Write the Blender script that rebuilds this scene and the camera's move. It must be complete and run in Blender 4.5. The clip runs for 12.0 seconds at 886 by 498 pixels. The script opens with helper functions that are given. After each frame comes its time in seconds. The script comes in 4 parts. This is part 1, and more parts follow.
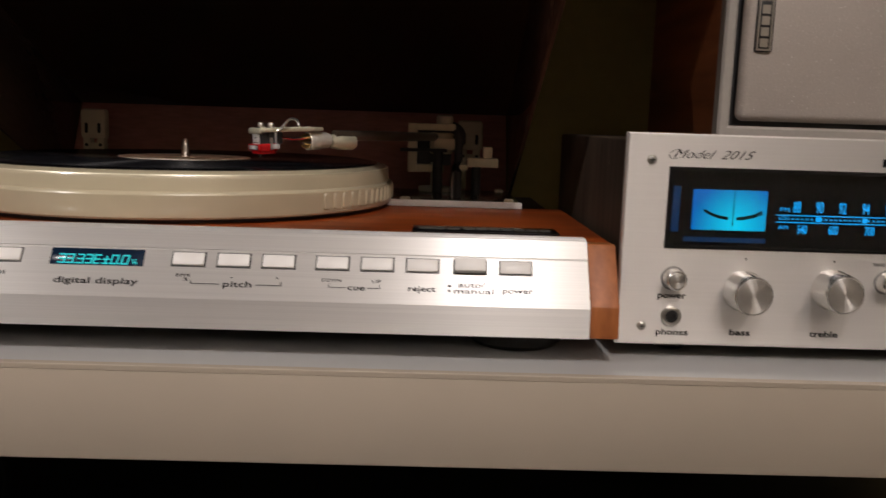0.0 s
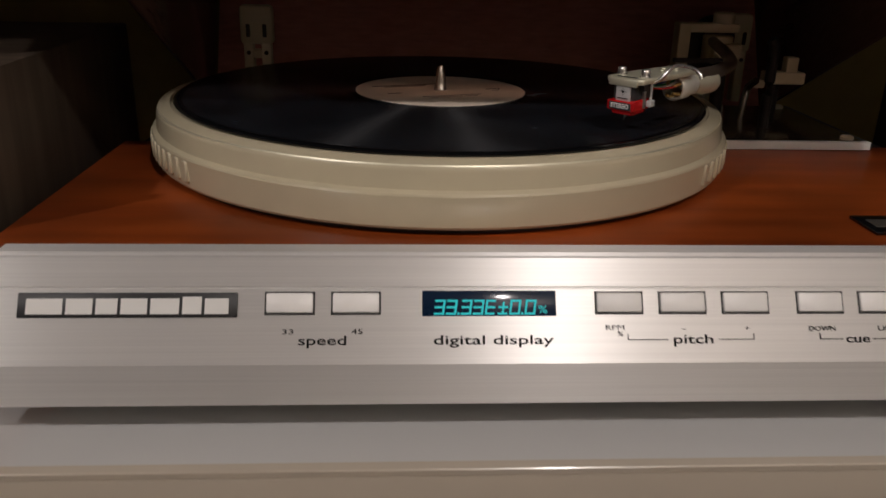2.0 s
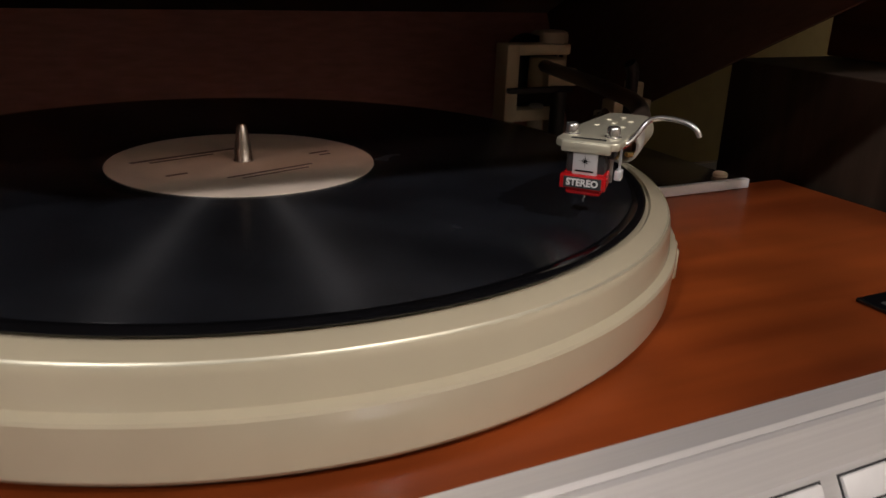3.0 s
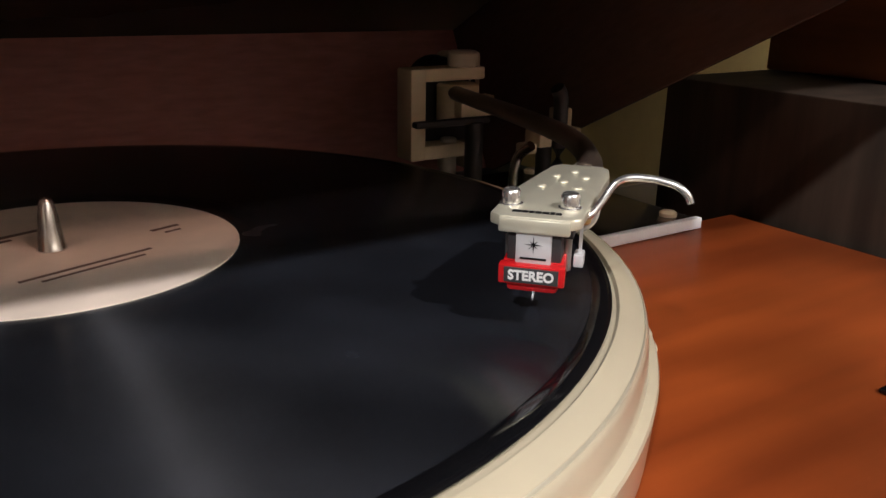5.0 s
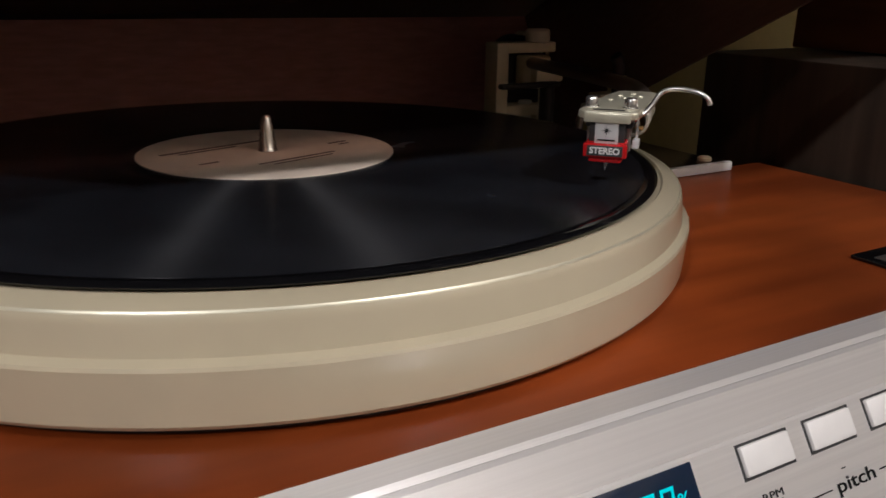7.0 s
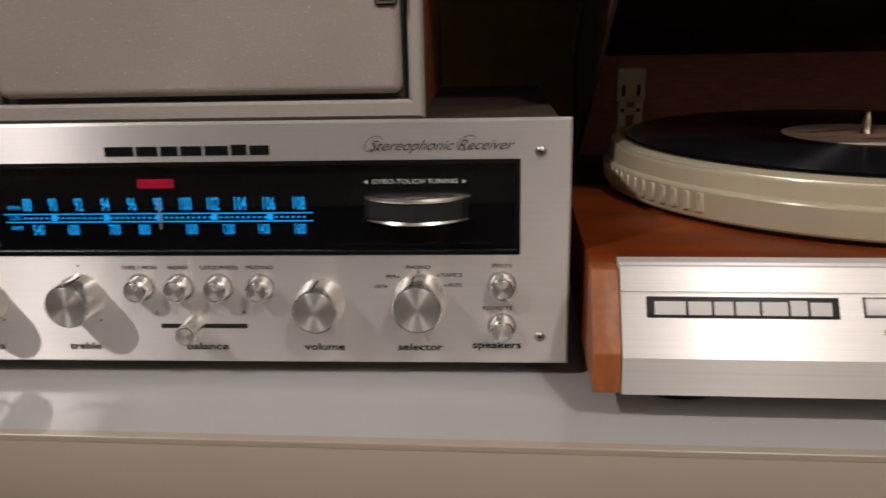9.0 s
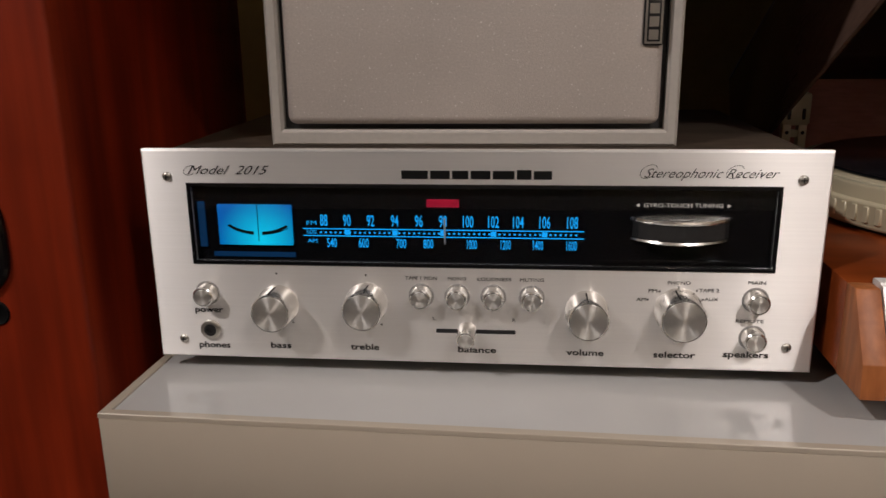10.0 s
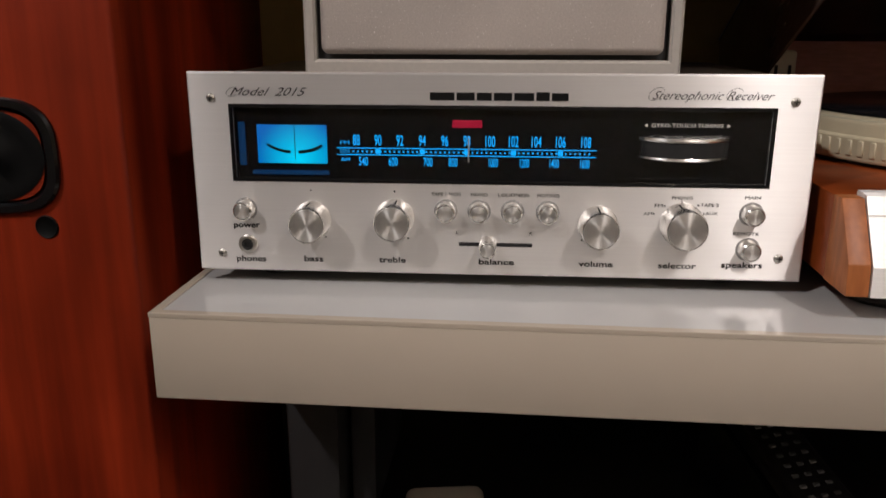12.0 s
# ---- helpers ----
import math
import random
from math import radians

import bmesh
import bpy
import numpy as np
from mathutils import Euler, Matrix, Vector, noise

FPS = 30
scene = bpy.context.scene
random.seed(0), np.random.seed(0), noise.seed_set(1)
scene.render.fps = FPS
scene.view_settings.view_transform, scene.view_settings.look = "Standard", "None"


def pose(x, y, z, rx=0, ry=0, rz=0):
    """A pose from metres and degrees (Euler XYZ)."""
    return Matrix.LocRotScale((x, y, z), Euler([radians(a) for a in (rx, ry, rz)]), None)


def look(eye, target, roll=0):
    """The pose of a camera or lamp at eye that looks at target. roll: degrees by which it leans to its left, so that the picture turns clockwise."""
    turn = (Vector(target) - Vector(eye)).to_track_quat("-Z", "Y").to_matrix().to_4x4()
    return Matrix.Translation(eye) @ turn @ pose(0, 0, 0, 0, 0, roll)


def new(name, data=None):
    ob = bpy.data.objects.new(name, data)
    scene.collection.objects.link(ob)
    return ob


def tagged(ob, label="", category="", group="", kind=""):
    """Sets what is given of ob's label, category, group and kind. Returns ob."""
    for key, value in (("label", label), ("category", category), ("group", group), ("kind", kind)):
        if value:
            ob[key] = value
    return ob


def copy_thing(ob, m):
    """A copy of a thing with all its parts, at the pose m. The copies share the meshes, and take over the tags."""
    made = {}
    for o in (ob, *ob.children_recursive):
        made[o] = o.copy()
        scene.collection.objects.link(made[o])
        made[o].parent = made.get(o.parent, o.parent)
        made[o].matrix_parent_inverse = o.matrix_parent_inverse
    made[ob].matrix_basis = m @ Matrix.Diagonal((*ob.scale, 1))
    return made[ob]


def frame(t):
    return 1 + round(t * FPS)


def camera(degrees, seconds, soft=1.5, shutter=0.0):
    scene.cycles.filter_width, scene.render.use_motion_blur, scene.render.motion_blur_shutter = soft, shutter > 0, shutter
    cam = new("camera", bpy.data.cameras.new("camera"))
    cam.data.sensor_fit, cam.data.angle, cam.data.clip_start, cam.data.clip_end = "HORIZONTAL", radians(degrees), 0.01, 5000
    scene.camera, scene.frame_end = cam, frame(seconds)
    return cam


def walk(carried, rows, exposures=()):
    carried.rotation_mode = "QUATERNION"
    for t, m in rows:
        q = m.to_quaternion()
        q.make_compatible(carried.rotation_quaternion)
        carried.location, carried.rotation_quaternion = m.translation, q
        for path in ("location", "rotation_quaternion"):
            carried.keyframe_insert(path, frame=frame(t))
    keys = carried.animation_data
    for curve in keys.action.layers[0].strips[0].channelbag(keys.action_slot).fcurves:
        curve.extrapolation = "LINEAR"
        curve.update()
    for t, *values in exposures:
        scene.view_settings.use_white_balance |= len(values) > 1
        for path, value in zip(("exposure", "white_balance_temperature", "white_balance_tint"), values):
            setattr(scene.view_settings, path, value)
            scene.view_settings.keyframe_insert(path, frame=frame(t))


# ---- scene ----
cam = camera(57.7, 12.0, 1.5, 0.2)
PATH = [
    (0, (0.077, 0.12, 0.731), (0.11, 2.096, 0.424), 1.8),
    (0.2, (0.040, 0.119, 0.742), (0.074, 2.094, 0.431), 2.2),
    (0.5, (-0.007, 0.108, 0.751), (0.006, 2.085, 0.446), 2.5),
    (0.8, (-0.053, 0.108, 0.762), (-0.039, 2.083, 0.449), 2.5),
    (1, (-0.076, 0.115, 0.772), (-0.054, 2.089, 0.455), 1.9),
    (1.5, (-0.112, 0.192, 0.77), (-0.05, 2.087, 0.135), 0.9),
    (2, (-0.142, 0.284, 0.782), (-0.034, 2.148, 0.065), 1.3),
    (2.2, (-0.155, 0.318, 0.777), (0.083, 2.171, 0.063), 2.5),
    (2.5, (-0.172, 0.379, 0.775), (0.334, 2.184, 0.077), 2.1),
    (3, (-0.185, 0.458, 0.774), (0.668, 2.137, 0.101), 2.2),
    (3.5, (-0.173, 0.493, 0.779), (0.768, 2.131, 0.123), 2.9),
    (5.5, (-0.142, 0.53, 0.768), (0.924, 2.102, 0.141), 0.5),
    (6, (-0.161, 0.5, 0.767), (0.912, 2.07, 0.145), 0.5),
    (6.5, (-0.188, 0.474, 0.765), (0.875, 2.056, 0.159), 0.9),
    (6.7, (-0.2, 0.467, 0.762), (0.835, 2.063, 0.145), 1.0),
    (8.3, (-0.272, 0.315, 0.772), (-0.02, 2.223, 0.229), -0.4),
    (8.5, (-0.284, 0.284, 0.773), (-0.168, 2.204, 0.223), -0.7),
    (9, (-0.342, 0.226, 0.773), (-0.517, 2.143, 0.231), -1.2),
    (9.2, (-0.365, 0.209, 0.763), (-0.579, 2.146, 0.312), -0.9),
    (9.5, (-0.416, 0.197, 0.786), (-0.632, 2.113, 0.253), -0.8),
    (10, (-0.462, 0.174, 0.793), (-0.704, 2.086, 0.259), -0.7),
    (10.5, (-0.482, 0.156, 0.792), (-0.709, 2.074, 0.271), 0.1),
    (11, (-0.483, 0.146, 0.789), (-0.696, 2.067, 0.276), 0.2),
    (11.5, (-0.485, 0.134, 0.787), (-0.683, 2.055, 0.269), 0.1),
    (12, (-0.484, 0.122, 0.757), (-0.668, 2.039, 0.219), 0.1),
]
EXPOSURES = [(0.0, -0.35, 6150, 10), (0.5, -0.35, 6150, 10), (1.0, -0.35, 6150, 10), (1.5, -0.3, 6150, 10), (2.0, -0.80, 6150, 10), (2.5, -0.82, 6100, 10), (3.0, -0.4, 6000, 10), (3.5, 0.2, 5900, 10), (5.5, 0.7, 5650, 8), (6.5, 0.12, 5650, 8), (8.5, -0.62, 6100, 10), (9.0, -0.5, 6150, 10), (9.5, -0.58, 6150, 10), (10.0, -0.42, 6150, 10), (10.5, -0.26, 6100, 10), (12.0, -0.22, 6050, 10)]
walk(cam, [(t, look(eye, target, roll)) for t, eye, target, roll in PATH], EXPOSURES)

# ---- light ----
world = bpy.data.worlds.new("dim_room")
scene.world = world
world.use_nodes = True
world.node_tree.nodes["Background"].inputs[0].default_value = (1.0, 0.82, 0.62, 1)
world.node_tree.nodes["Background"].inputs[1].default_value = 0.02


def ceiling_spot(name, eye, target, watts, cone, size, colour=(1.0, 0.88, 0.80), blend=0.5):
    lamp = bpy.data.lights.new(name, "SPOT")
    lamp.energy, lamp.spot_size, lamp.spot_blend, lamp.shadow_soft_size, lamp.color = watts, radians(cone), blend, size, colour
    ob = new(name, lamp)
    ob.matrix_world = look(eye, target)
    return ob


ceiling_spot("spot_lamp_west", (-1.70, -0.66, 2.20), (-0.60, 0.60, 0.66), 98, 36, 0.028, blend=0.6)
ceiling_spot("spot_lamp_east", (0.26, -0.56, 2.05), (0.08, 0.60, 0.66), 48, 50, 0.028)
# uplight added to raise the indirect light; its fixture is made up
uplight = bpy.data.lights.new("added_uplight", "AREA")
uplight.shape, uplight.energy, uplight.size, uplight.color = "DISK", 46, 0.34, (1.0, 0.88, 0.80)
new("added_uplight", uplight).matrix_world = look((0.9, -1.55, 1.70), (0.9, -1.50, 2.40))


# ---- materials ----
def material(name, colour, rough=0.5, metal=0.0, grain=0.0, grain_size=(60, 60, 60), bump=0.0, bump_size=400.0, stain=0.0, stain_size=6.0,
             coat=0.0, aniso=0.0, axis="", emit=None, emit_strength=0.0, second=None, random_tint=0.0, spec=0.5):
    """A surface with fine grain and slow stains in its colour and roughness, and a fine relief."""
    mat = bpy.data.materials.new(name)
    mat.use_nodes = True
    tree = mat.node_tree
    n, link = tree.nodes, tree.links.new
    sh = n["Principled BSDF"]
    sh.inputs["Roughness"].default_value = rough
    sh.inputs["Metallic"].default_value = metal
    sh.inputs["Specular IOR Level"].default_value = spec
    sh.inputs["Coat Weight"].default_value = coat
    sh.inputs["Coat Roughness"].default_value = 0.12
    sh.inputs["Base Color"].default_value = (*colour, 1)
    if emit:
        sh.inputs["Emission Color"].default_value = (*emit, 1)
        sh.inputs["Emission Strength"].default_value = emit_strength
    if aniso:
        sh.inputs["Anisotropic"].default_value = aniso
        tan = n.new("ShaderNodeTangent")
        tan.direction_type, tan.axis = "RADIAL", axis
        link(tan.outputs[0], sh.inputs["Tangent"])
        sh.inputs["Anisotropic Rotation"].default_value = 0.25 if axis == "Z" else 0.0
    where = n.new("ShaderNodeTexCoord")
    if grain or stain:
        mp = n.new("ShaderNodeMapping")
        mp.inputs["Scale"].default_value = grain_size
        link(where.outputs["Object"], mp.inputs[0])
        fine = n.new("ShaderNodeTexNoise")
        fine.inputs["Scale"].default_value, fine.inputs["Detail"].default_value = 1.0, 5
        link(mp.outputs[0], fine.inputs["Vector"])
        slow = n.new("ShaderNodeTexNoise")
        slow.inputs["Scale"].default_value, slow.inputs["Detail"].default_value = stain_size, 3
        link(where.outputs["Object"], slow.inputs["Vector"])
        a = n.new("ShaderNodeMapRange")
        a.inputs["From Min"].default_value, a.inputs["From Max"].default_value = 0.3, 0.7
        a.inputs["To Min"].default_value, a.inputs["To Max"].default_value = 1 - grain, 1 + grain * 0.6
        link(fine.outputs["Fac"], a.inputs["Value"])
        b = n.new("ShaderNodeMapRange")
        b.inputs["From Min"].default_value, b.inputs["From Max"].default_value = 0.3, 0.7
        b.inputs["To Min"].default_value, b.inputs["To Max"].default_value = 1 - stain, 1 + stain * 0.5
        link(slow.outputs["Fac"], b.inputs["Value"])
        mul = n.new("ShaderNodeMath")
        mul.operation = "MULTIPLY"
        link(a.outputs[0], mul.inputs[0])
        link(b.outputs[0], mul.inputs[1])
        col = n.new("ShaderNodeMix")
        col.data_type, col.blend_type = "RGBA", "MULTIPLY"
        col.inputs["Factor"].default_value = 1.0
        if second:
            two = n.new("ShaderNodeMix")
            two.data_type = "RGBA"
            two.inputs["A"].default_value, two.inputs["B"].default_value = (*colour, 1), (*second, 1)
            link(fine.outputs["Fac"], two.inputs["Factor"])
            link(two.outputs["Result"], col.inputs["A"])
        else:
            col.inputs["A"].default_value = (*colour, 1)
        link(mul.outputs[0], col.inputs["B"])
        link(col.outputs["Result"], sh.inputs["Base Color"])
        r = n.new("ShaderNodeMath")
        r.operation = "MULTIPLY_ADD"
        link(slow.outputs["Fac"], r.inputs[0])
        r.inputs[1].default_value, r.inputs[2].default_value = 0.25 * rough, 0.875 * rough
        link(r.outputs[0], sh.inputs["Roughness"])
    if bump:
        mp2 = n.new("ShaderNodeMapping")
        mp2.inputs["Scale"].default_value = [bump_size * k / max(grain_size) for k in grain_size] if grain else [bump_size] * 3
        link(where.outputs["Object"], mp2.inputs[0])
        tex = n.new("ShaderNodeTexNoise")
        tex.inputs["Scale"].default_value, tex.inputs["Detail"].default_value = 1.0, 3
        link(mp2.outputs[0], tex.inputs["Vector"])
        bp = n.new("ShaderNodeBump")
        bp.inputs["Strength"].default_value, bp.inputs["Distance"].default_value = bump, 0.0005
        link(tex.outputs["Fac"], bp.inputs["Height"])
        link(bp.outputs[0], sh.inputs["Normal"])
    return mat


def clear(name, tint, ior=1.45, rough=0.02, haze=0.0, haze_colour=(0.3, 0.22, 0.16)):
    """A thin clear or smoked sheet: it lets tinted light through and shines like glass."""
    mat = bpy.data.materials.new(name)
    mat.use_nodes = True
    n, link = mat.node_tree.nodes, mat.node_tree.links.new
    n.remove(n["Principled BSDF"])
    fr, tr, gl, mix = n.new("ShaderNodeFresnel"), n.new("ShaderNodeBsdfTransparent"), n.new("ShaderNodeBsdfGlossy"), n.new("ShaderNodeMixShader")
    fr.inputs["IOR"].default_value = ior
    tr.inputs[0].default_value = (*tint, 1)
    gl.inputs["Roughness"].default_value = rough
    link(fr.outputs[0], mix.inputs[0])
    if haze:
        # diffuse film of uneven strength; on the lid it also carries painted light
        df, hz, dust = n.new("ShaderNodeBsdfDiffuse"), n.new("ShaderNodeMixShader"), n.new("ShaderNodeTexNoise")
        df.inputs[0].default_value = (*haze_colour, 1)
        dust.inputs["Scale"].default_value = 25
        spread = n.new("ShaderNodeMapRange")
        spread.inputs["To Min"].default_value, spread.inputs["To Max"].default_value = haze * 0.7, haze * 1.3
        link(dust.outputs["Fac"], spread.inputs["Value"])
        link(spread.outputs[0], hz.inputs[0])
        link(tr.outputs[0], hz.inputs[1])
        link(df.outputs[0], hz.inputs[2])
        link(hz.outputs[0], mix.inputs[1])
    else:
        link(tr.outputs[0], mix.inputs[1])
    link(gl.outputs[0], mix.inputs[2])
    link(mix.outputs[0], n["Material Output"].inputs["Surface"])
    return mat


ALU = material("satin_aluminium", (0.92, 0.90, 0.88), 0.40, 0.62, aniso=1.0, axis="X", grain=0.025, grain_size=(8, 900, 900), bump=0.015, bump_size=900, stain=0.05, stain_size=9)
ALU_TT = material("brushed_aluminium", (0.88, 0.865, 0.845), 0.40, 0.54, aniso=0.92, axis="X", grain=0.05, grain_size=(6, 1100, 1100), bump=0.05, bump_size=1100, stain=0.04, stain_size=7)
KNOB_SIDE = material("turned_aluminium", (0.88, 0.86, 0.82), 0.20, 0.9, grain=0.06, grain_size=(300, 300, 300), stain=0.04)
KNOB_FACE = material("spun_aluminium", (0.88, 0.86, 0.82), 0.40, 0.85, aniso=0.9, axis="Z", grain=0.04, grain_size=(400, 400, 400))
CHROME = material("bright_chrome", (0.88, 0.87, 0.85), 0.2, 1.0, grain=0.03)
STEEL = material("dull_steel", (0.52, 0.50, 0.46), 0.32, 0.9, grain=0.08, grain_size=(200, 200, 200))
DARK_STEEL = material("dark_polished_steel", (0.22, 0.20, 0.17), 0.22, 0.9, grain=0.08, grain_size=(200, 200, 200))
BLACK = material("black_plastic", (0.012, 0.012, 0.013), 0.45, grain=0.15, grain_size=(150, 150, 150), bump=0.05)
DEEP_BLACK = material("matt_black_cone", (0.003, 0.003, 0.003), 0.6, grain=0.1, grain_size=(80, 80, 80), spec=0.2)
GLOSS_BLACK = material("glossy_black", (0.006, 0.006, 0.007), 0.10, grain=0.1, grain_size=(80, 80, 80))
INK = material("black_ink", (0.006, 0.006, 0.006), 0.7, spec=0.15)
WHITE_INK = material("white_ink", (0.80, 0.79, 0.76), 0.5)
REMOTE_KEY = material("dull_grey_rubber_key", (0.13, 0.13, 0.125), 0.7)
GREY_INK = material("grey_ink", (0.30, 0.29, 0.28), 0.55)
# white lacquer made beige: warm light on the shelf front is in its colour
WARM_WHITE = material("warm_lit_white_lacquer", (0.53, 0.462, 0.372), 0.24, grain=0.015, grain_size=(30, 30, 30), stain=0.04, stain_size=5, bump=0.02, bump_size=250, coat=0.2)
WHITE_GLOSS = material("white_gloss_sheet", (0.58, 0.58, 0.57), 0.12, grain=0.01, grain_size=(30, 30, 30), stain=0.03, stain_size=6, coat=0.3)
CHERRY = material("cherry_veneer", (0.22, 0.034, 0.006), 0.42, grain=0.20, grain_size=(5, 48, 48), stain=0.5, stain_size=9, second=(0.37, 0.082, 0.013), bump=0.05, bump_size=160, coat=0.04, spec=0.32)
CHERRY_END = material("cherry_end_grain", (0.40, 0.12, 0.03), 0.45, grain=0.22, grain_size=(160, 200, 30), stain=0.15, stain_size=30, second=(0.48, 0.17, 0.055), bump=0.05)
REDWOOD = material("red_cherry_veneer", (0.21, 0.015, 0.004), 0.40, grain=0.35, grain_size=(55, 55, 3.5), stain=0.3, stain_size=7, second=(0.33, 0.036, 0.008), bump=0.04, bump_size=120, spec=0.3)
WALNUT = material("walnut_vinyl", (0.046, 0.032, 0.022), 0.55, grain=0.32, grain_size=(40, 110, 6), stain=0.3, stain_size=14, second=(0.078, 0.056, 0.038), bump=0.15, bump_size=160)
TEAK = material("teak_cabinet", (0.25, 0.075, 0.024), 0.5, grain=0.4, grain_size=(60, 6, 60), stain=0.25, stain_size=10, second=(0.34, 0.12, 0.04), bump=0.06, bump_size=160)
GREY_CLOTH = material("silver_grey_grille", (0.57, 0.515, 0.47), 0.42, 0.25, grain=0.10, grain_size=(900, 900, 900), bump=0.35, bump_size=1400, stain=0.08, stain_size=14)
# near-white flecks in the base colour paint the sparkle of the grille
_t = GREY_CLOTH.node_tree
_sh = _t.nodes["Principled BSDF"]
_paint = _sh.inputs["Base Color"].links[0].from_socket
_where2, _fleck, _pick, _mix = _t.nodes.new("ShaderNodeTexCoord"), _t.nodes.new("ShaderNodeTexNoise"), _t.nodes.new("ShaderNodeMapRange"), _t.nodes.new("ShaderNodeMix")
_fleck.inputs["Scale"].default_value, _fleck.inputs["Detail"].default_value = 1100, 1
_pick.inputs["From Min"].default_value, _pick.inputs["From Max"].default_value = 0.715, 0.78
_mix.data_type = "RGBA"
_mix.inputs["B"].default_value = (0.98, 0.96, 0.93, 1)
_t.links.new(_where2.outputs["Object"], _fleck.inputs["Vector"])
_t.links.new(_fleck.outputs["Fac"], _pick.inputs["Value"])
_t.links.new(_pick.outputs[0], _mix.inputs["Factor"])
_t.links.new(_paint, _mix.inputs["A"])
_t.links.new(_mix.outputs["Result"], _sh.inputs["Base Color"])
GREY_FRAME = material("grey_plastic_frame", (0.46, 0.43, 0.39), 0.45, grain=0.05, grain_size=(300, 300, 300), bump=0.04)
CREAM = material("cream_enamel", (0.63, 0.56, 0.39), 0.30, grain=0.03, grain_size=(60, 60, 60), stain=0.10, stain_size=14, coat=0.9, bump=0.02, bump_size=90)
CREAM_RIM = material("ivory_rim", (0.66, 0.58, 0.42), 0.35, grain=0.03, grain_size=(60, 60, 60))
BEIGE = material("beige_metal", (0.76, 0.66, 0.45), 0.40, 0.08, grain=0.05, grain_size=(120, 120, 120))
ARM_BROWN = material("dark_bronze_tube", (0.16, 0.12, 0.09), 0.3, 0.7, grain=0.05, grain_size=(120, 120, 120))
VINYL = material("black_vinyl", (0.016, 0.0175, 0.022), 0.26, aniso=1.0, axis="Z", grain=0.15, grain_size=(30, 30, 30), stain=0.5, stain_size=26, spec=1.0)
LABEL_PAPER = material("pale_paper_label", (0.90, 0.76, 0.62), 0.6, grain=0.06, grain_size=(90, 90, 90), stain=0.16, stain_size=34, bump=0.05)
BROWN_INK = material("brown_ink", (0.16, 0.10, 0.07), 0.6)
RUBBER = material("black_rubber", (0.015, 0.015, 0.015), 0.7, grain=0.2, grain_size=(200, 200, 200), bump=0.1)
RED = material("red_plastic", (0.55, 0.010, 0.012), 0.25, grain=0.05, grain_size=(200, 200, 200), coat=0.3)
PEARL = material("pearl_white_metal", (0.78, 0.745, 0.575), 0.38, 0.6, grain=0.05, grain_size=(200, 200, 200))
SILVER_SHELL = material("pale_silver_ring", (0.80, 0.77, 0.68), 0.30, 0.35, grain=0.05, grain_size=(200, 200, 200))
GOLD = material("gilt_wire", (0.55, 0.36, 0.12), 0.35, 0.6, grain=0.1)
CART_GREY = material("cartridge_silver", (0.68, 0.68, 0.67), 0.40, 0.2, grain=0.03)
SMOKE = clear("smoked_acrylic", (0.50, 0.38, 0.32), 1.13, 0.40, 0.14, (0.13, 0.080, 0.050))
# same acrylic again for the lid sides, toned to their shade
SIDE_SMOKE = clear("shade_toned_smoked_acrylic", (0.30, 0.20, 0.17), 1.40, 0.10, 0.44, (0.32, 0.20, 0.15))
# same acrylic for the lid back, its reddish glow painted in as haze
GLOW_SMOKE = clear("glow_tinted_smoked_acrylic", (0.46, 0.34, 0.31), 1.47, 0.10, 0.80, (0.74, 0.36, 0.32))
LID_RIM = material("dark_brown_acrylic", (0.016, 0.009, 0.006), 0.34, grain=0.1, grain_size=(60, 60, 60))
PANE = clear("clear_pane", (0.86, 0.88, 0.90), 1.45, 0.02)
KEY_SILVER = material("pale_silver_key", (0.92, 0.90, 0.87), 0.40, 0.03, grain=0.03, grain_size=(200, 200, 200))
BLUE_METER = material("lit_blue_meter", (0.004, 0.03, 0.06), 0.6, emit=(0.012, 0.33, 0.80), emit_strength=1.3, grain=0.05)
_n = BLUE_METER.node_tree.nodes
_where, _dist, _fall = _n.new("ShaderNodeTexCoord"), _n.new("ShaderNodeVectorMath"), _n.new("ShaderNodeMapRange")
_dist.operation = "DISTANCE"
_dist.inputs[1].default_value = (0.0650, 0.0018, 0.0700)
_fall.inputs["From Min"].default_value, _fall.inputs["From Max"].default_value = 0.0, 0.026
_fall.inputs["To Min"].default_value, _fall.inputs["To Max"].default_value = 1.0, 0.0
_glow = _n.new("ShaderNodeMix")
_glow.data_type = "RGBA"
_glow.inputs["A"].default_value, _glow.inputs["B"].default_value = (0.0, 0.12, 0.44, 1), (0.02, 0.78, 1.0, 1)
BLUE_METER.node_tree.links.new(_where.outputs["Object"], _dist.inputs[0])
BLUE_METER.node_tree.links.new(_dist.outputs["Value"], _fall.inputs["Value"])
BLUE_METER.node_tree.links.new(_fall.outputs[0], _glow.inputs["Factor"])
BLUE_METER.node_tree.links.new(_glow.outputs["Result"], _n["Principled BSDF"].inputs["Emission Color"])
BLUE_DIAL = material("lit_blue_dial", (0.01, 0.03, 0.05), 0.5, emit=(0.015, 0.42, 0.95), emit_strength=1.5)
CYAN = material("lit_cyan_digits", (0.0, 0.03, 0.03), 0.5, emit=(0.01, 0.62, 0.62), emit_strength=1.1)
DISPLAY = material("dark_display_window", (0.004, 0.012, 0.028), 0.12, grain=0.1, emit=(0.0, 0.03, 0.10), emit_strength=0.12)
RED_DIM = material("dim_red_lamp", (0.08, 0.0, 0.005), 0.5, emit=(0.75, 0.008, 0.05), emit_strength=0.38)
